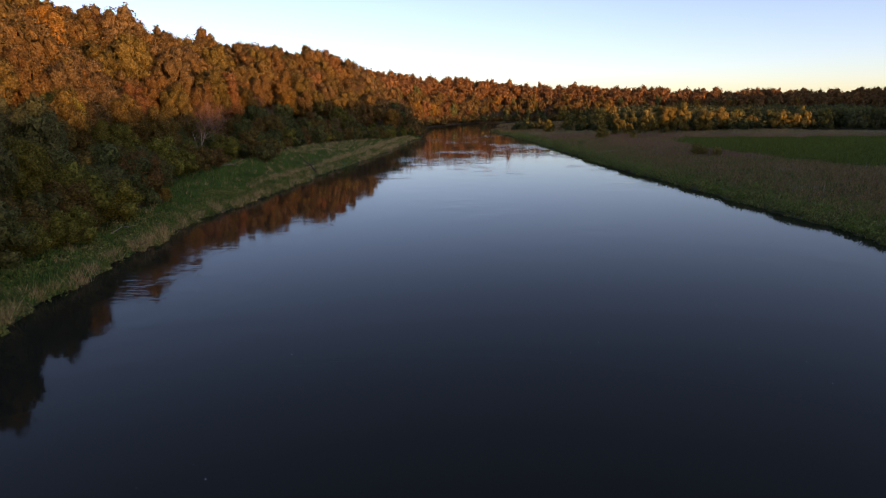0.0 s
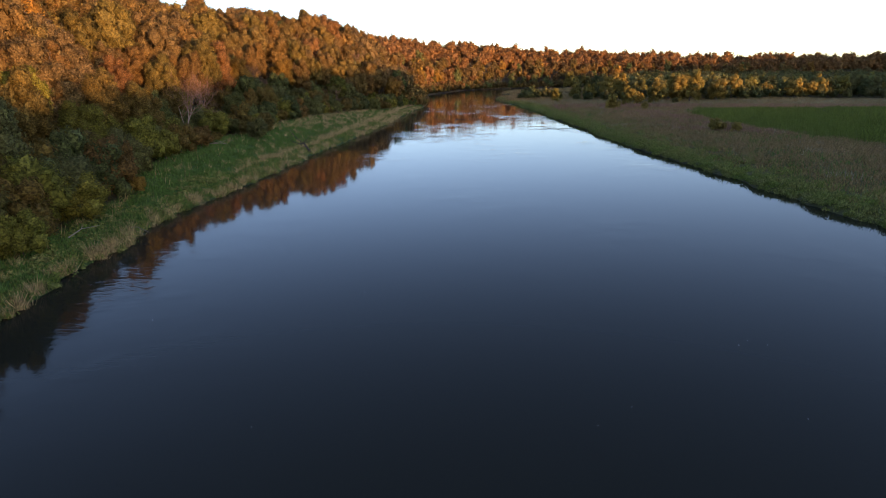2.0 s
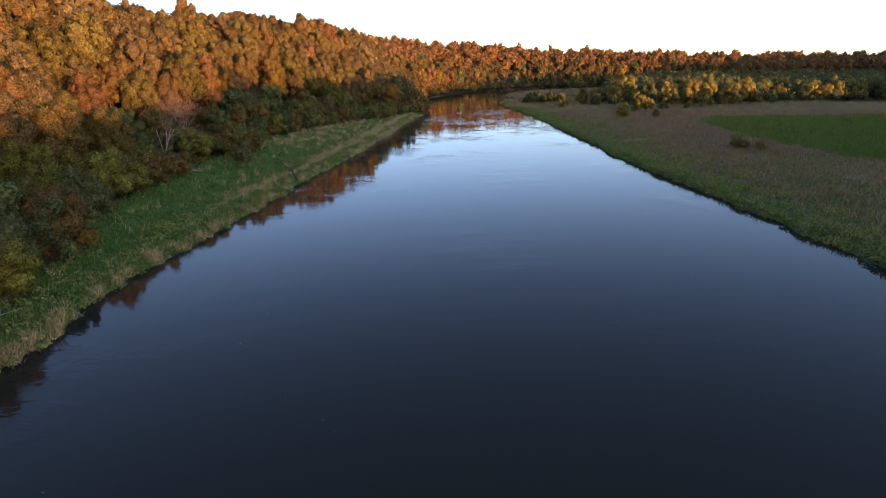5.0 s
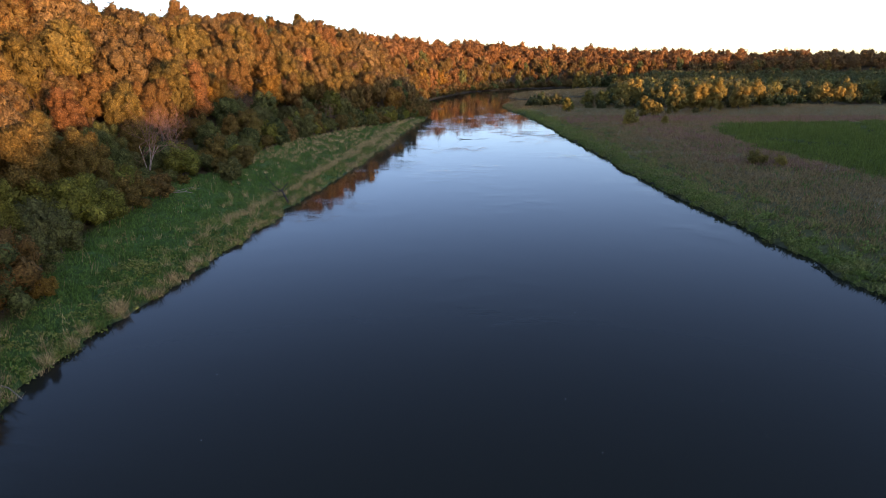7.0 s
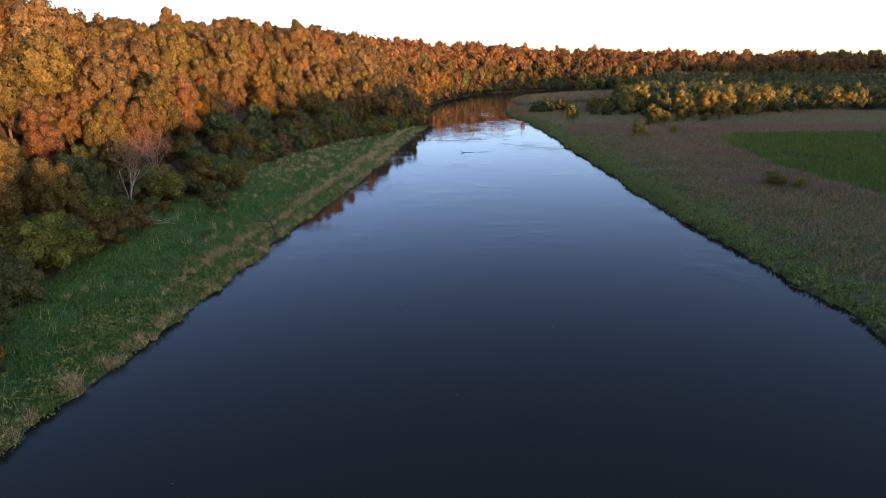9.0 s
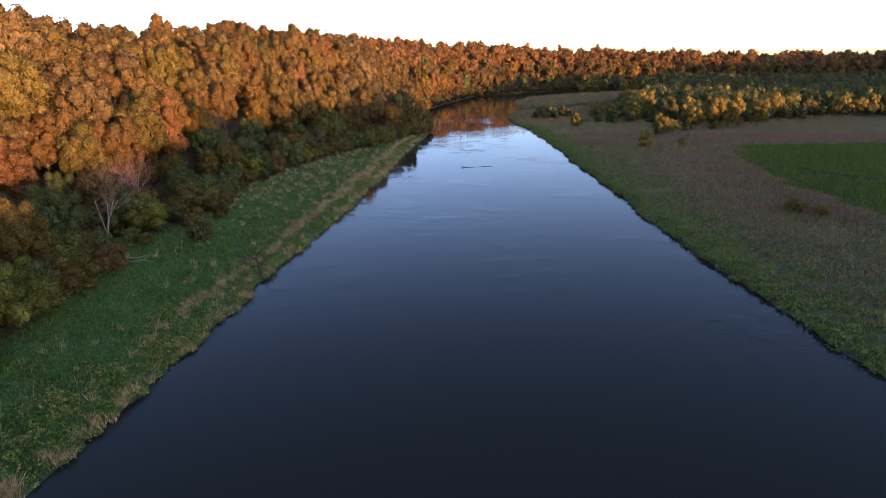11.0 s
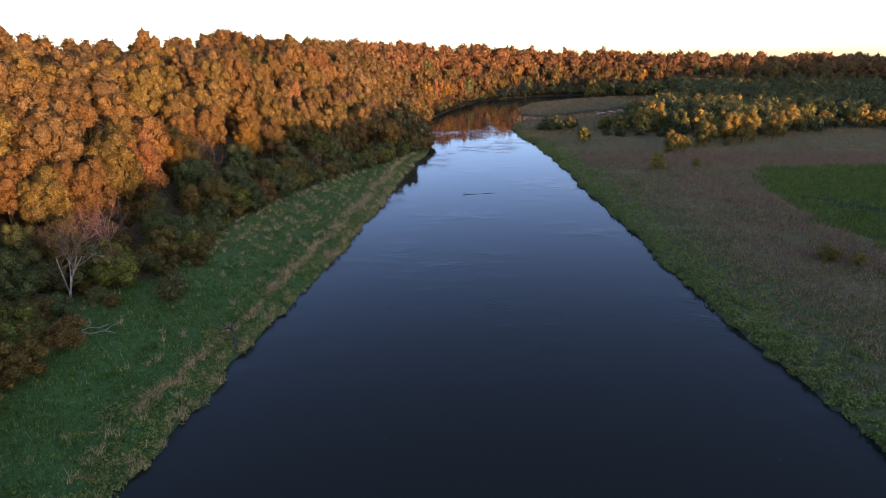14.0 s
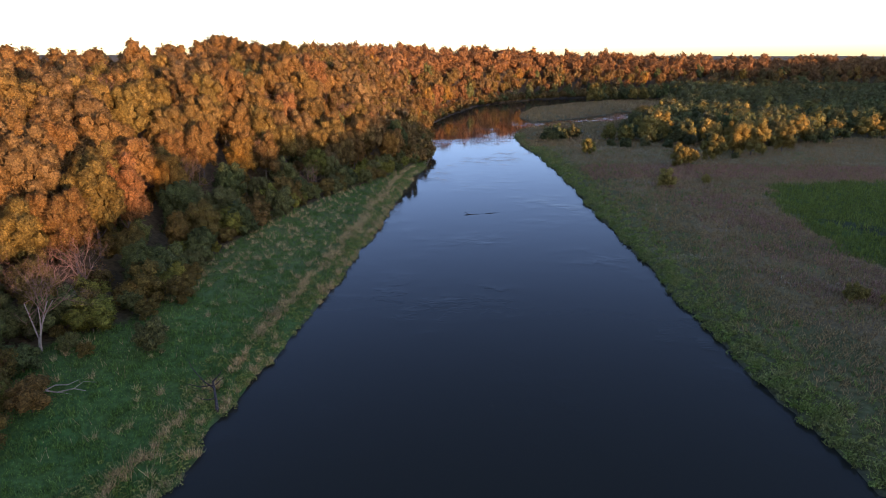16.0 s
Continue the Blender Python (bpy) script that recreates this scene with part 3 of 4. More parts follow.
wxs, wys = axis_steps(-600, 900, -40, 160, 20, 1.4), axis_steps(-900, 900, -20, 500, 20, 1.4)
wx, wy = np.meshgrid(wxs, wys)
wi = np.arange(wx.size).reshape(wx.shape)
wq = np.stack([wi[:-1, :-1], wi[:-1, 1:], wi[1:, 1:], wi[1:, :-1]], -1).reshape(-1, 4)
tagged(new("water", mesh_of("water", [(np.stack([wx, wy, np.zeros(wx.shape)], -1).reshape(-1, 3), wq, 0)], [WATER])),
       "calm dark river reflecting the evening sky", "river", kind="structure")

# ---- woods ----
def spots(x0, x1, y0, y1, step, seed):
    """A loose, jittered grid of places."""
    r = np.random.default_rng(seed)
    x, y = np.meshgrid(np.arange(x0, x1, step), np.arange(y0, y1, step))
    x = x + (np.arange(len(y)) % 2)[:, None] * step / 2
    x = (x + r.uniform(-0.36, 0.36, x.shape) * step).ravel()
    y = (y + r.uniform(-0.36, 0.36, y.shape) * step).ravel()
    return x, y, r


# trees that stand out, each at its place
MARKED = [("gold", -51.5, 127, 0.78, 1), ("gold", -47.0, 148, 0.85, 0), ("olive", -61, 232, 0.98, 2), ("lime", -71, 152, 0.9, 1),
          ("oak", -78, 171, 0.98, 3), ("oak", -52, 142, 0.92, 0), ("gold", -24, 196, 0.72, 1)]
for kind, x, y, sc, shape in MARKED:
    grow(kind, x, y, shape, 2 if y < 160 else 1, sc, 37 * shape + x)

# the bluff near the river
x, y, r = spots(-135, 5, -30, 345, 5.4, 11)
b = bluff(x, y)
mark = np.array([(m[1], m[2]) for m in MARKED])
for px, py, d in zip(x, y, b):
    if np.hypot(px + 45, py - 84) < 3.6 or np.hypot(px + 43, py - 78) < 3.0:
        continue
    if d < (3.5 if py < 195 else 0.8) or d > (52 if py < 210 else 40) or (py < 20 and d > 34):
        continue
    if np.min(np.hypot(mark[:, 0] - px, mark[:, 1] - py)) < 3.2:
        continue
    u = r.uniform()
    if d < 9.5 and py < 172:
        kind = "green" if u < 0.52 else "olive" if u < 0.78 else "tan" if u < 0.85 else "bare" if u < 0.91 else "lime"
        sc = r.uniform(0.48, 0.76)
    else:
        kind = "oak" if u < 0.42 else "tan" if u < 0.64 else "olive" if u < 0.83 else "rust" if u < 0.86 else "bare" if u < 0.962 else "gold" if u < 0.975 else "green"
        sc = r.uniform(0.66, 1.08) * (1 if d < 36 or py > 210 else 0.82) * ((1.12 if py < 130 else 1.06 if py > 225 else 1.03) if d > 22 else 1) * (1.08 if py < 110 and d > 20 else 1) * (0.9 if d < 17 else 1)
    if py < 70:
        sc *= (1.22 if py < 48 else 1.16) if d < 9.5 else 0.95
    lod = 2 if (py < 112 and d < (15 if py > 10 else 8)) else 1 if py < 212 else 0
    shape = int(r.integers(0, 4 if lod < 2 else 3))
    grow(kind, px, py, shape, lod, sc, r.uniform(0, 360), stretch=r.uniform(0.88, 1.08))

# shrubs along the wood's edge
x, y, r = spots(-60, 0, -15, 330, 2.6, 12)
b, s = bluff(x, y), shore(x, y)
for px, py, d, sh in zip(x, y, b, s):
    if np.hypot(px + 44.6, py - 82.5) < 2.6:
        continue
    if d < 0.2 or d > 5.5 or sh < 1.0 or r.uniform() < 0.12:
        continue
    u = r.uniform()
    kind = "green_shrub" if u < 0.45 else "olive_shrub" if u < 0.7 else "lime_shrub" if u < 0.95 else "oak_shrub"
    grow(kind, px, py, int(r.integers(0, 3)), 2 if py < 75 else 1, r.uniform(0.5, 0.95) * (0.7 if d < 1.5 else 1.1) * (1.25 if py < 60 else 1), r.uniform(0, 360))

# undergrowth inside the wood
x, y, r = spots(-62, -10, -10, 200, 4.4, 19)
b = bluff(x, y)
for px, py, d in zip(x, y, b):
    if 6 < d < 17 and r.uniform() < 0.75:
        grow("olive_shrub" if r.uniform() < 0.5 else "green_shrub", px, py, int(r.integers(0, 3)), 0, r.uniform(0.6, 1.0), r.uniform(0, 360))

# the bluff round the bend
x, y, r = spots(-60, 560, 346, 640, 6.6, 13)
b = bluff(x, y)
for px, py, d in zip(x, y, b):
    if d < -2.5 or d > 26 or (px > 330 and d > 17) or shore(np.array([px]), np.array([py]))[0] < 1.2:
        continue
    u = r.uniform()
    if d < 7 and px > 22 and u > 0.25:
        kind = "green" if u < 0.75 else "sallow"
    else:
        kind = "tan" if u < 0.2 else "oak" if u < 0.5 else "rust" if u < 0.7 else "olive" if u < 0.85 else "green" if u < 0.93 else "gold"
    grow(kind, px, py, int(r.integers(0, 3)), 0, r.uniform(0.55, 0.95) * (1 if d > 4 else 0.6), r.uniform(0, 360), stretch=r.uniform(0.9, 1.15))

# shrubs overhanging the water at the bluff's foot
x, y, r = spots(-32, 150, 204, 520, 3.3, 23)
b, s = bluff(x, y), shore(x, y)
for px, py, d, sh in zip(x, y, b, s):
    if -7 < d < 2 and 0.7 < sh < 7.5 and r.uniform() < 0.9:
        u = r.uniform()
        grow("oak_shrub" if u < 0.5 else "olive_shrub" if u < 0.85 else "green_shrub", px, py, int(r.integers(0, 3)), 0, r.uniform(0.6, 1.05), r.uniform(0, 360))

# willows and poplars on the flat across the river
for px, py, sc, st, shape in [(34.8, 221, 0.64, 1.0, 0), (56.6, 200, 0.68, 0.95, 1), (61.5, 205, 0.45, 1.0, 2), (70, 212, 0.80, 1.0, 2),
                              (84.5, 221, 1.28, 1.1, 0), (79.5, 222, 1.05, 1.15, 3), (98, 230, 1.02, 1.0, 1), (60, 247, 1.0, 1.0, 3),
                              (66, 254, 1.1, 1.05, 0), (53, 249, 0.8, 1.0, 1), (73, 246, 0.9, 1.0, 2), (48, 253, 0.75, 1.0, 2)]:
    grow("willow", px, py, shape, 1 if py > 225 else 2, sc, 50 * shape + px, stretch=st)
for px, py, sc in [(27, 262, 0.8), (30.5, 261, 1.0), (34, 263, 0.8), (44.5, 171.8, 0.82), (55.8, 177.6, 0.5), (50, 236, 0.7), (57, 238, 0.75), (64, 236, 0.7), (46, 240, 0.6), (77, 214, 0.42), (51, 100.9, 0.42), (47.6, 102.5, 0.45), (49.4, 103.4, 0.35), (25, 258, 0.6), (28.5, 256, 0.7), (32, 257, 0.65), (36.5, 261, 0.9), (38, 264, 0.7)]:
    grow("sallow_shrub" if py > 180 else "willow_shrub", px, py, int(px) % 3, 1 if py > 180 else 2, sc, px * 9, "" if py > 180 else "low olive-green willow shrub in the withered meadow")
WOOD = [(58, 254), (75, 240), (100, 240), (135, 264), (190, 270), (300, 272), (335, 150), (600, 60), (600, 520), (420, 532), (240, 514), (160, 480), (150, 430), (112, 400), (96, 350), (72, 310), (60, 280)]
x, y, r = spots(40, 310, 238, 345, 7.2, 14)
w = inside(WOOD, x, y)
for px, py, d in zip(x, y, w):
    if d < 1:
        continue
    u = r.uniform()
    if d < 9:
        u = 0.7 if r.uniform() < 0.32 else u
    grow("sallow" if u < 0.66 else "willow" if u < 0.78 else "green" if u < 0.92 else "olive", px, py, int(r.integers(0, 4)), 1 if d < 3.5 else 0, r.uniform(0.72, 1.12) * (1 if u < 0.78 else 0.72), r.uniform(0, 360))

THICKET = [(62, 449), (84, 454), (112, 464), (150, 463), (190, 470), (240, 514), (140, 497), (100, 474)]
x, y, r = spots(50, 240, 440, 516, 5.6, 24)
w, s = inside(THICKET, x, y), shore(x, y)
for px, py, d, sh in zip(x, y, w, s):
    if d > -1 and sh > 1:
        u = r.uniform()
        grow("sallow" if u < 0.6 else "green" if u < 0.8 else "olive", px, py, int(r.integers(0, 4)), 0, r.uniform(0.75, 1.3) * (1 if d > 4 else 0.8) * (1 if u < 0.6 else 0.75), r.uniform(0, 360))
for px, py, sc in [(79, 456, 1.35), (83, 457, 0.9), (106, 461, 0.95), (114, 463, 1.0)]:
    grow("willow", px, py, int(px) % 4, 1, sc, px * 9)

x, y, r = spots(40, 300, 232, 300, 4.5, 20)
w = inside(WOOD, x, y)
for px, py, d in zip(x, y, w):
    if -2.5 < d < 3.5 and r.uniform() < 0.7:
        grow("sallow_shrub", px, py, int(r.integers(0, 3)), 0, r.uniform(0.6, 1.05), r.uniform(0, 360))


def far_wood(name, places, tones, rng, label, counts=(6, 5, 3), size=1.05, sub=1):
    """Distant woods as one mass of ragged crowns."""
    out, nrm = [], []
    for (px, py, H, R) in places:
        z = ground_at(px, py) - 0.3
        v, f, _, nv = crown_arrays(rng, R, 0, H, counts, size, True, sub=sub)
        out.append((v + (px, py, z), f))
        nrm.append(nv)
    me = mesh_of(name, [(*joined(out), 0)], [tones], np.concatenate(nrm))
    return tagged(new(name, me), label, "woodland", kind="stuff")


x, y, r = spots(60, 600, 60, 530, 9.0, 15)
w, s = inside(WOOD, x, y), shore(x, y)
# south of y = 345 only unseen trees past x = 311, added for shade
far_wood("flood_plain_wood", [(a, c, r.uniform(8, 12), r.uniform(3.2, 4.6)) for a, c, d, e in zip(x, y, w, s) if d > 0 and e > 3 and (c > 345 or a > 311) and a < 385 + 0.25 * (c - 100)],
         LEAVES["sallow"], r, "distant grey-green willow wood on the flat, with unseen shading trees added east")
x, y, r = spots(-330, 900, 20, 900, 8.2, 16)
b = bluff(x, y)
sight = np.abs((x - 197) * 901 - (y - 930) * 197) > 2.2 * 922
far_wood("plateau_wood", [(a, c, r.uniform(5.5, 11.5) * (1 + 0.1 * float(smooth((a - 120) / 150))), r.uniform(3.8, 5.4)) for a, c, d, k in zip(x, y, b, sight) if c > 345 and 26 < d < 72 and k],
         LEAVES["rust"], r, "distant autumn oak woods along the top of the bluff", (7, 6, 3), 0.8)
far_wood("bluff_top_wood", [(a, c, r.uniform(7, 10.5) * (1.3 if c < 160 else 1), r.uniform(3.6, 4.8)) for a, c, d in zip(x, y, b)
                            if c < 345 and (52 if c < 210 else 40) < d < 74],
         LEAVES["oak"], r, "autumn oaks crowding the top of the bluff", (11, 10, 7), 0.34, 2)
# trees added out of view; their heights set how far shade climbs the bluff
x, y, r = spots(105, 300, -340, 330, 7.5, 17)
tall = np.where((y < 60) & (x < 180), 23.0 - 3.5 * smooth((-50 - y) / 30) * smooth((y + 170) / 35), np.where((y > 40) & (y < 150) & (x > 150), np.where(x > 190, 11.5, 9.5), np.where((y > 165) & (x > 262), 25.0, 0.0)))
far_wood("cottonwood_stand", [(a, c, e * r.uniform(0.92, 1.08), r.uniform(4, 5.5)) for a, c, e in zip(x, y, tall) if e > 0],
         LEAVES["sallow"], r, "unseen tall trees added to cast shade over bluff and flat", (6, 3, 2), 2.4)
# crowns added on the east ridge, nearly all unseen, to shade the far bluff
x, y, r = spots(405, 560, 100, 560, 11.0, 18)
far_wood("valley_side_wood", [(a, c, r.uniform(11, 15), r.uniform(5, 6.5)) for a, c in zip(x, y)],
         LEAVES["oak"], r, "woods added on the east ridge to shade the far bluff", (6, 4, 3), 2.6)


# ---- grasses ----
def tufts(name, x, y, blades, tall, wide, spread, mat, label, seed, lean=0.35):
    """Tufts of tapering blades: one object for what nobody could count."""
    rng = np.random.default_rng(seed)
    k = len(x)
    z = height(x, y)
    n = k * blades
    bx, by, bz = np.repeat(x, blades), np.repeat(y, blades), np.repeat(z, blades)
    size = np.repeat(rng.uniform(0.6, 1.3, k), blades) * rng.uniform(0.7, 1.2, n)
    a, c = rng.uniform(0, 6.283, n), rng.uniform(0, 6.283, n)
    ox, oy = rng.normal(size=n) * spread, rng.normal(size=n) * spread
    foot = np.stack([bx + ox, by + oy, bz - 0.04], -1)
    side = np.stack([np.cos(a), np.sin(a), np.zeros(n)], -1) * (wide * size)[:, None]
    tip = foot + np.stack([np.cos(c) * lean * rng.uniform(0.2, 1.3, n), np.sin(c) * lean * rng.uniform(0.2, 1.3, n), np.ones(n)], -1) * (tall * size)[:, None]
    v = np.stack([foot - side, foot + side, tip], 1).reshape(-1, 3)
    return tagged(new(name, mesh_of(name, [(v, np.arange(n * 3).reshape(n, 3), 0)], [mat])), label, "grass", kind="stuff")


def clumps_of(name, x, y, leaves, radius, size, mat, label, seed):
    """Low leafy mounds."""
    rng = np.random.default_rng(seed)
    k = len(x)
    z = height(x, y)
    rad = rng.uniform(0.55, 1.35, k) * radius
    d = unit(rng.normal(size=(k * leaves, 3)) + (0, 0, 0.7))
    d[:, 2] = np.abs(d[:, 2])
    c = np.repeat(np.stack([x, y, z], -1), leaves, 0) + d * np.repeat(rad, leaves)[:, None] * rng.uniform(0.75, 1.15, (k * leaves, 1)) * (1, 1, 0.9)
    v, f = cards(c, d + rng.normal(size=d.shape) * 0.5, size * rng.uniform(0.6, 1.3, len(d)), rng)
    return tagged(new(name, mesh_of(name, [(v, f, 0)], [mat])), label, "undergrowth", kind="stuff")


def sown(n, x0, x1, y0, y1, seed, far=0.0):
    """Random places; far > 0 thins them out with distance."""
    r = np.random.default_rng(seed)
    x, t = r.uniform(x0, x1, n), r.uniform(0, 1, n)
    return x, y0 + (y1 - y0) * t ** (1 + far), r


x, y, r = sown(90000, -46, -10, 5, 212, 41, 0.7)
s, b = shore(x, y), bluff(x, y)
k = (s > 0.5) & (b < 0.8) & (s < 40)
rank = waves(x, y, 40, 2.2) + 0.6 * waves(x, y, 39, 7)
tufts("meadow_grass", x[k & (rank < 0.35)], y[k & (rank < 0.35)], 5, 0.2, 0.04, 0.24, GRASS, "short lush green grass along the wooded bank", 42)
tufts("rank_grass", x[k & (rank >= 0.35)], y[k & (rank >= 0.35)], 6, 0.5, 0.04, 0.2, GRASS, "taller tussocks of dark green grass along the wooded bank", 38, 0.6)
x, y, r = sown(60000, -46, -10, -5, 212, 43, 0.6)
s, b = shore(x, y), bluff(x, y)
tussock = smooth((waves(x, y, 36, 3.4) - 0.05) / 0.35)
lane = np.exp(-((s - 0.6) / 0.4) ** 2) * (0.12 + 1.9 * tussock) + np.exp(-((s - 3.7 - 0.5 * waves(x, y, 44, 30)) / 0.5) ** 2) * 1.5 * smooth((y - 45) / 35) + 0.012 + 0.075 * smooth((y - 85) / 45) * (1 + smooth((s - 7) / 5))
k = (s > 0.02) & (b < 0.5) & (y < 200) & (r.uniform(size=len(x)) < lane * (0.5 + 0.55 * waves(x, y, 45, 2.0) + 0.3 * waves(x, y, 46, 11)).clip(0, 1))
tufts("dry_reeds", x[k], y[k], 34, 0.78, 0.02, 0.15, REED, "tan withered reeds and sedge tufts along the waterline", 46, 0.75)
k = (s > 1.0) & (b < 0.3) & (y > 25) & (r.uniform(size=len(x)) < 0.025)
tufts("dead_stalks", x[k], y[k], 4, 1.0, 0.02, 0.3, REED, "single pale dead stalks standing in the green grass", 37, 0.45)
x, y, r = sown(34000, -46, -10, 0, 205, 63, 0.6)
s, b = shore(x, y), bluff(x, y)
k = (s > 0.08) & (s < 7) & (b < 0) & (r.uniform(size=len(x)) < np.clip(0.9 - s / 8 + 0.4 * waves(x, y, 64, 9), 0, 1))
clumps_of("bank_undergrowth", x[k], y[k], 22, 0.34, 0.12, WEED, "low green weeds between the reed tussocks", 65)
x, y, r = sown(46000, 8, 70, -8, 280, 47, 0.8)
s = shore(x, y)
k = (s > 0.1) & (s < 11) & (r.uniform(size=len(x)) < np.clip(1.0 - s / 5.5 + 0.4 * waves(x, y, 48, 7) + 0.8 * smooth((2 - s) / 1), 0, 1))
clumps_of("bank_weeds", x[k], y[k], 30, 0.46, 0.14, WEED, "lumpy green weeds and nettles along the open riverbank", 49)
x, y, r = sown(125000, 12, 170, 20, 255, 51, 0.5)
s, fl = shore(x, y), inside(FIELD, x, y) + 1.5 * waves(x, y, 21, 12)
k = (s > 2.5) & (fl < 0.3) & (x < 0.78 * (y + 25)) & (r.uniform(size=len(x)) < smooth((s - 1.5) / 10) * 0.95)
tufts("withered_meadow", x[k], y[k], 5, 0.55, 0.06, 0.3, BROWN, "pinkish-brown withered tall grass on the meadow", 52, 0.8)
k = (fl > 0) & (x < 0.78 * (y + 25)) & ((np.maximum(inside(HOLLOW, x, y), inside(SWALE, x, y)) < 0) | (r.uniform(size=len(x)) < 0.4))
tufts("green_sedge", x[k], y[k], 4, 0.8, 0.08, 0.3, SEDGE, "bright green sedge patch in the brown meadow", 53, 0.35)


x, y, r = sown(66000, 12, 70, -8, 240, 66, 0.8)
s = shore(x, y)
k = (s > 0.1) & (s < 15) & (r.uniform(size=len(x)) < smooth((12 - s) / 10))
k &= (np.arange(len(x)) % 3 == 0)
tufts("bank_grass", x[k], y[k], 16, 0.62, 0.045, 0.16, WEED, "rank green and tan tussocks along the open riverbank", 67, 0.95)
x, y, r = sown(26000, 12, 110, 20, 230, 55, 0.6)
s, fl = shore(x, y), inside(FIELD, x, y)
k = (s > 9) & (fl < -1) & (x < 0.78 * (y + 25)) & (r.uniform(size=len(x)) < (waves(x, y, 56, 22) * 1.2 - 0.05 + 0.45 * smooth((28 - s) / 16)).clip(0, 1))
tufts("green_meadow_patches", x[k], y[k], 5, 0.55, 0.05, 0.3, GRASS, "green grass showing through the withered meadow", 57, 0.5)
k = (s > 8) & (s < 45) & (fl < -1) & (r.uniform(size=len(x)) < (waves(x, y, 58, 16) - 0.75).clip(0, 1) * 0.8)
tufts("pale_seed_heads", x[k], y[k], 6, 0.85, 0.045, 0.4, FLOWER, "pale fluffy seed heads scattered over the meadow", 59, 0.4)
x, y, r = sown(24000, 15, 150, 240, 480, 61)
s, b, w = shore(x, y), bluff(x, y), inside(WOOD, x, y)
k = (s > 0.4) & (b < 0) & (w < 0)
tufts("spit_grass", x[k], y[k], 4, 0.8, 0.14, 0.4, BROWN, "rough brownish grass on the low river spits", 62, 0.4)

x, y, r = sown(60000, 20, 170, 95, 250, 71)
s, fl, w = shore(x, y), inside(FIELD, x, y), inside(WOOD, x, y)
band = smooth((y - 202) / 5) * smooth((252 - y) / 6) * (0.75 + 0.4 * waves(x, y, 72, 14))
k = (s > 5) & (w < 0.5) & (x < 0.78 * (y + 25)) & (r.uniform(size=len(x)) < band)
tufts("pale_meadow_grass", x[k], y[k], 5, 0.5, 0.07, 0.3, PALE_GRASS, "pale grey-green grass before the willow thicket", 73, 0.5)
zone = smooth((y - 181) / 4) * smooth((205 - y) / 5) + smooth((x - 38) / 10) * smooth((178 - y) / 8) * (0.45 + 0.6 * waves(x, y, 74, 24))
k = (s > 7) & (fl < -0.3) & (x < 0.78 * (y + 25)) & (r.uniform(size=len(x)) < zone * 0.75)
tufts("reddish_weeds", x[k], y[k], 5, 0.75, 0.06, 0.25, RUSTY, "reddish-brown withered weeds on the meadow", 75, 0.35)
# patches of fluffy heads
x, y, r = sown(5200, 26, 56, 98, 128, 76)
near = np.exp(-(((x - 33.5) / 3.6) ** 2 + ((y - 120.8) / 1.5) ** 2)) + np.exp(-(((x - 45.5) / 3.4) ** 2 + ((y - 108) / 1.4) ** 2)) + 0.5 * np.exp(-(((x - 41) / 3) ** 2 + ((y - 115) / 1.2) ** 2))
k = r.uniform(size=len(x)) < near
clumps_of("fluffy_seed_heads", x[k], y[k], 9, 0.42, 0.09, FLOWER, "pale fluffy seed heads standing in loose patches", 77)

# ---- small things ----
def wood_piece(name, x, y, z, turn, label, category, paths, mat):
    """Loose timber: a trunk and its branches, each a bent tapering tube."""
    ob = thing(name, x, y, label, category, z=z, turn=turn)
    for i, (pts, r0, r1) in enumerate(paths):
        n = len(pts)
        part("log" if i == 0 else "branch", mesh_of("log" if i == 0 else "branch", [(*tube(pts, [r0 + (r1 - r0) * k / (n - 1) for k in range(n)], 7), 0)], [mat]), ob)
    return ob


DRIFT = rough_material("dark_wet_driftwood", [(0.02, 0.016, 0.012), (0.07, 0.055, 0.045)], 4.0, stretch=(2, 2, 1))
wood_piece("driftwood_tree", -23.9, 77.2, ground_at(-23.9, 77.2), 15, "dark uprooted driftwood trunk stranded in bank grass", "driftwood",
           [([(0.6, -2.4, 0.0), (0.3, -0.8, 0.3), (0, 0.6, 0.6), (-0.2, 1.4, 0.9)], 0.15, 0.09),
            ([(0, 0.5, 0.7), (-0.9, 0.9, 1.3), (-1.9, 1.6, 2.4), (-2.3, 2.2, 3.1)], 0.07, 0.015),
            ([(-0.1, 0.9, 0.8), (-1.2, 0.6, 0.9), (-2.3, 0.4, 1.5)], 0.07, 0.015),
            ([(-0.2, 1.3, 0.9), (0.4, 1.8, 1.4), (0.7, 1.7, 1.9)], 0.08, 0.02),
            ([(0.1, 0.9, 0.8), (0.7, 1.1, 1.3), (1.0, 0.7, 1.6)], 0.05, 0.015),
            ([(0.3, -0.9, 0.4), (-0.5, -1.5, 0.7), (-1.0, -1.9, 1.3)], 0.05, 0.012)], DRIFT)
bare_tree(-45.2, 84.0, 12.0, 5, "pale bare dead tree with forked limbs and reddish twigs", PALE_BARK, 4, 20, 0.34, "dead_tree")
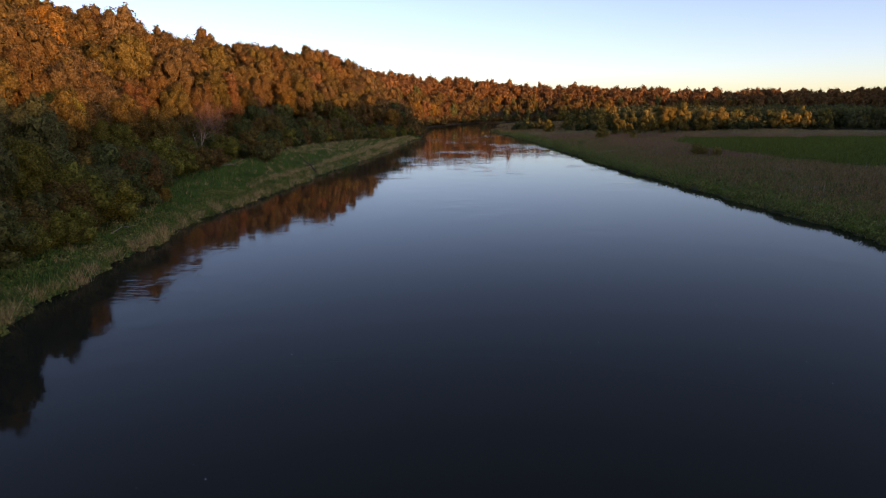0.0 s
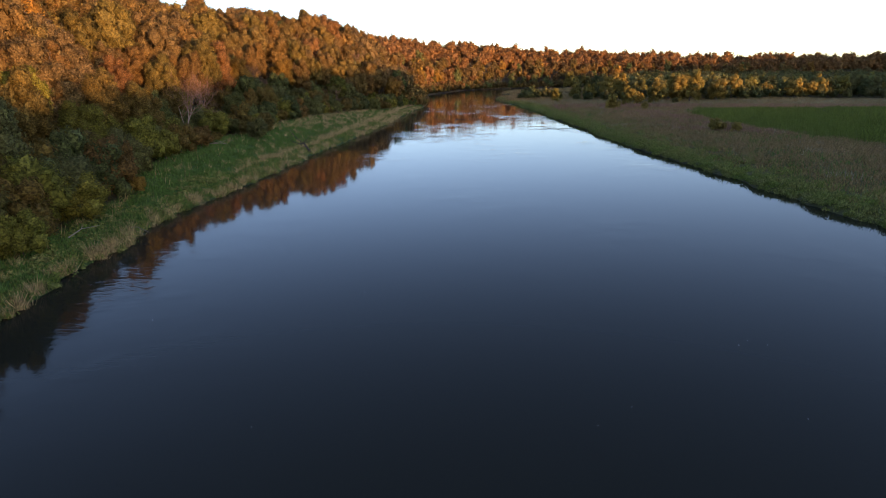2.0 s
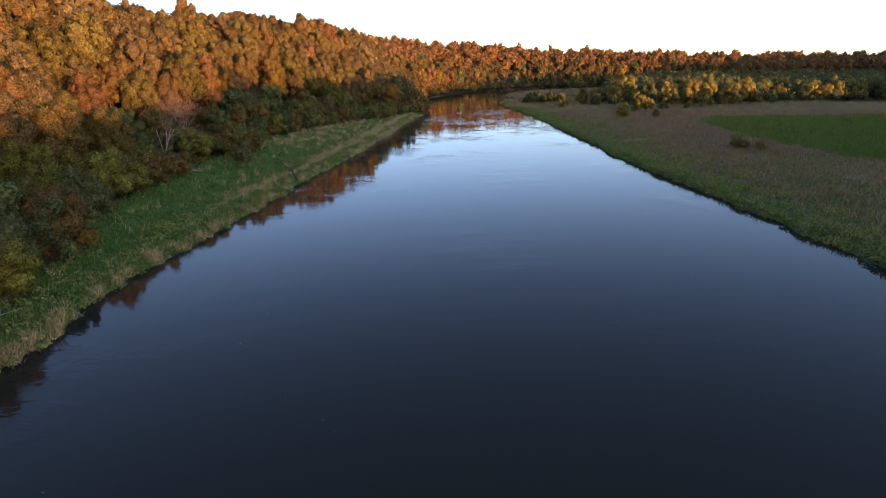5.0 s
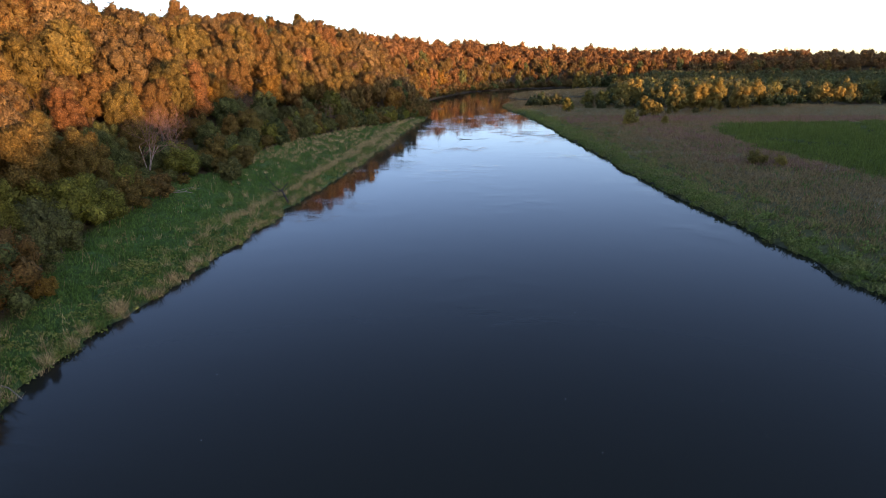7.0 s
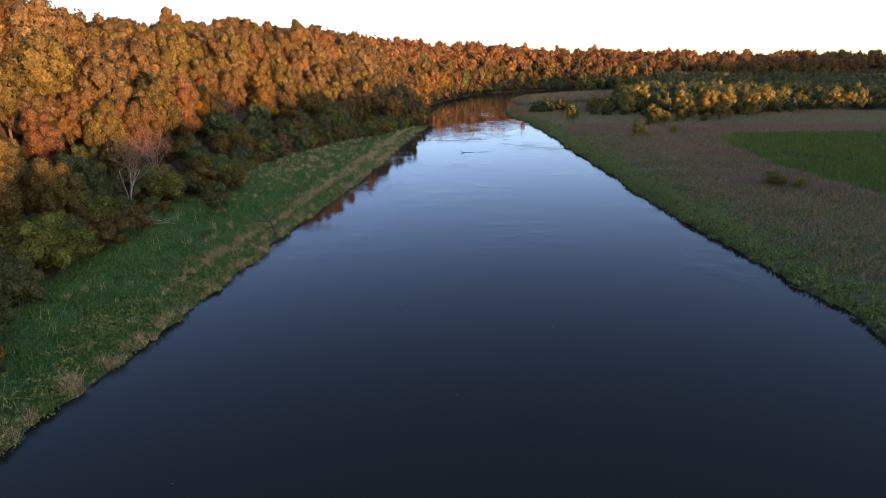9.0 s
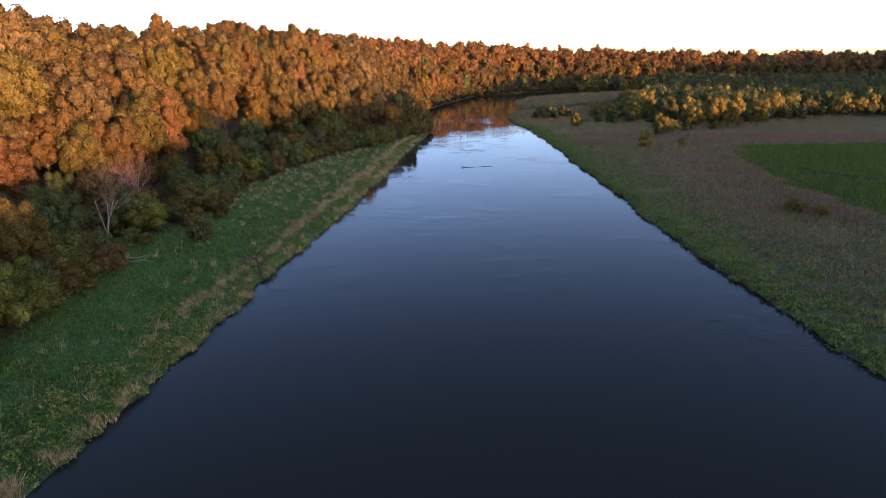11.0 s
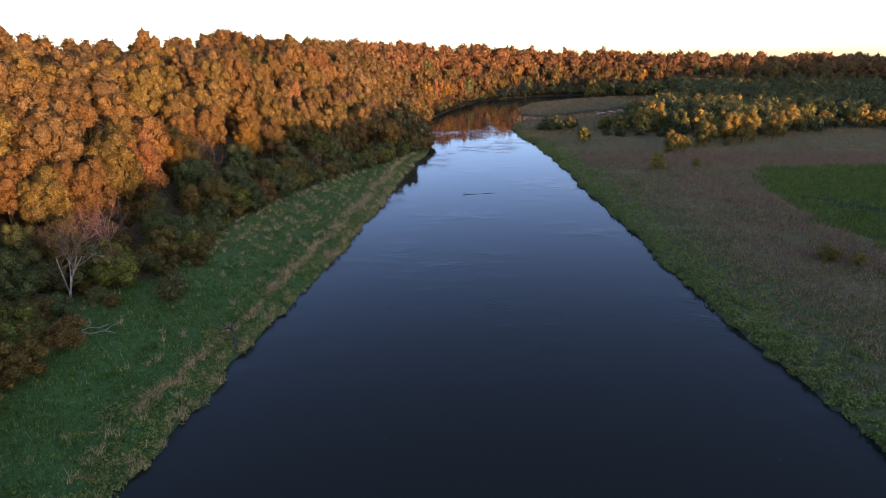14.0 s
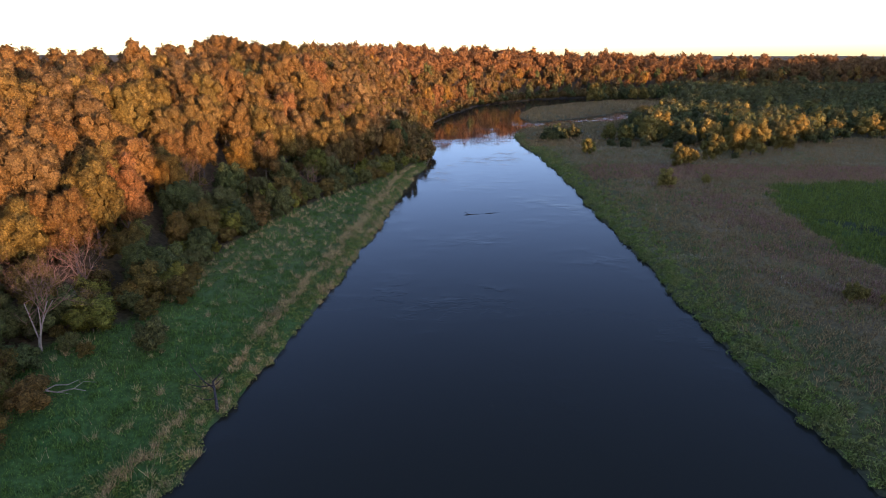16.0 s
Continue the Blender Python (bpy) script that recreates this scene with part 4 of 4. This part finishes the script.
wood_piece("fallen_branch", -38.6, 75.6, ground_at(-38.6, 75.6) + 0.15, 8, "dead grey-brown branches lying on the grass", "branch",
           [([(-1.5, -0.2, 0.1), (-0.4, 0.25, 0.35), (0.8, 0.05, 0.22), (2.1, 0.45, 0.3), (3.2, 0.3, 0.1)], 0.1, 0.035),
            ([(-0.4, 0.25, 0.3), (0.3, 0.9, 0.5), (1.2, 1.2, 0.3), (1.9, 1.9, 0.4)], 0.07, 0.025),
            ([(0.8, 0.05, 0.2), (1.5, -0.5, 0.5), (2.4, -0.6, 0.3)], 0.04, 0.015),
            ([(2.1, 0.45, 0.3), (2.8, 1.0, 0.7), (3.9, 1.1, 0.5)], 0.035, 0.012)], PALE_BARK)
wood_piece("fallen_branch", -27.1, 25.8, ground_at(-27.1, 25.8) + 0.2, 85, "pale dead branch lying on the grassy bank", "branch",
           [([(-1.6, 0, 0.1), (0, 0.2, 0.3), (1.7, 0.0, 0.15)], 0.045, 0.02), ([(0, 0.2, 0.3), (0.8, 0.7, 0.4)], 0.03, 0.012)], PALE_BARK)
wood_piece("fallen_branch", -24.4, 27.8, ground_at(-24.4, 27.8) + 0.2, -35, "pale dead branch lying on the grassy bank", "branch",
           [([(-1.4, 0, 0.1), (0, 0.1, 0.35), (1.5, 0.2, 0.15)], 0.045, 0.015)], PALE_BARK)
wood_piece("snag", 0.0, 149.0, -0.05, 4, "dark waterlogged branch breaking the river surface", "driftwood",
           [([(-2.2, -0.5, 0.0), (-1.2, -0.2, 0.07), (0.4, 0.0, 0.06), (2.2, 0.5, 0.0)], 0.08, 0.04),
            ([(-1.2, -0.2, 0.1), (-1.7, 0.2, 0.35), (-2.2, 0.3, 0.5)], 0.06, 0.02),
            ([(2.2, 0.4, 0.05), (3.8, 0.9, 0.08), (5.6, 1.2, 0.02)], 0.07, 0.03)], DRIFT)
bare_tree(25.5, 466.5, 9.0, 8, "pale leaning dead tree on the far bank", PALE_BARK, 3, 80, 0.8, "dead_tree")
for px, py, sc, kind in [(-31.0, 40.6, 0.42, "gold_shrub"), (-27.8, 20.4, 0.62, "lime_shrub"), (-29.8, 30.0, 0.8, "lime_shrub"), (-42.3, 88.6, 0.98, "lime_shrub"),
                         (-33.8, 85.2, 0.75, "sallow_shrub"), (-40.0, 83.5, 0.35, "olive_shrub"), (-38.2, 73, 0.7, "oak_shrub"), (-36.8, 98.5, 0.8, "olive_shrub"), (-38.6, 105, 0.62, "olive_shrub"), (-38.5, 93, 0.55, "olive_shrub"), (-42, 71, 0.8, "olive_shrub"), (-43.6, 79.4, 0.6, "green_shrub"), (-42.4, 84.6, 0.42, "green_shrub"), (-38.5, 67, 0.9, "olive_shrub"), (-37.8, 61, 0.8, "lime_shrub")]:
    grow(kind, px, py, 1, 2, sc, px * 13)

# flecks of foam drifting on the water
FOAM = rough_material("pale_foam", [(0.35, 0.35, 0.34), (0.55, 0.55, 0.54)], 30.0, rough=0.6)
x, y, r = sown(900, -16, 27, -16, 95, 81, 0.5)
k = (shore(x, y) < -2) & (r.uniform(size=len(x)) < 0.02 + 0.55 * smooth((waves(x, y, 82, 13) - 0.45) / 0.5))
x, y = x[k], y[k]
rad, ring = r.uniform(0.012, 0.03, len(x)), np.arange(6) * math.pi / 3
top = np.stack([x[:, None] + rad[:, None] * np.cos(ring), y[:, None] + rad[:, None] * np.sin(ring), np.full((len(x), 6), 0.004)], -1)
peak = np.stack([x, y, rad * 0.8 + 0.004], -1)[:, None]
fans = np.array([(q, (q + 1) % 6, 6) for q in range(6)])
tagged(new("foam_flecks", mesh_of("foam_flecks", [(np.concatenate([top, peak], 1).reshape(-1, 3), (fans[None] + (np.arange(len(x)) * 7)[:, None, None]).reshape(-1, 3), 0)], [FOAM])),
       "tiny pale flecks of foam drifting on dark water", "foam", kind="stuff")

# a farm building far off on the plateau
WALLS = rough_material("white_painted_boards", [(0.50, 0.50, 0.48), (0.68, 0.68, 0.66)], 0.8, stretch=(1, 1, 0.1))
ROOF = rough_material("grey_metal_roof", [(0.25, 0.26, 0.28), (0.40, 0.41, 0.43)], 0.6, rough=0.45)
DARK = rough_material("dark_doorway", [(0.02, 0.02, 0.02), (0.04, 0.04, 0.04)], 1.0)


def box(x0, x1, y0, y1, z0, z1):
    v = np.array([(a, c, d) for d in (z0, z1) for c in (y0, y1) for a in (x0, x1)], float)
    return v, np.array([(0, 2, 3, 1), (4, 5, 7, 6), (0, 1, 5, 4), (1, 3, 7, 5), (3, 2, 6, 7), (2, 0, 4, 6)])


barn = thing("barn", 197, 930, "small white farm shed with a grey roof far off", "building", turn=-8)
part("wall", mesh_of("wall", [(*box(-4.5, 4.5, -5, 5, -0.5, 3.4), 0)], [WALLS]), barn)
rv = np.array([(-5.0, -5.6, 3.3), (5.0, -5.6, 3.3), (5.0, 0, 5.2), (-5.0, 0, 5.2), (5.0, 5.6, 3.3), (-5.0, 5.6, 3.3),
               (-5.0, -5.6, 3.55), (5.0, -5.6, 3.55), (5.0, 0, 5.45), (-5.0, 0, 5.45), (5.0, 5.6, 3.55), (-5.0, 5.6, 3.55)], float)
rf = np.array([(0, 3, 2, 1), (3, 5, 4, 2), (6, 7, 8, 9), (9, 8, 10, 11), (0, 1, 7, 6), (4, 5, 11, 10), (1, 2, 8, 7), (2, 4, 10, 8), (3, 0, 6, 9), (5, 3, 9, 11)])
part("roof", mesh_of("roof", [(rv, rf, 0)], [ROOF]), barn)
part("door", mesh_of("door", [(*box(0.5, 3.6, -5.15, -4.9, -0.3, 2.8), 0)], [DARK]), barn)
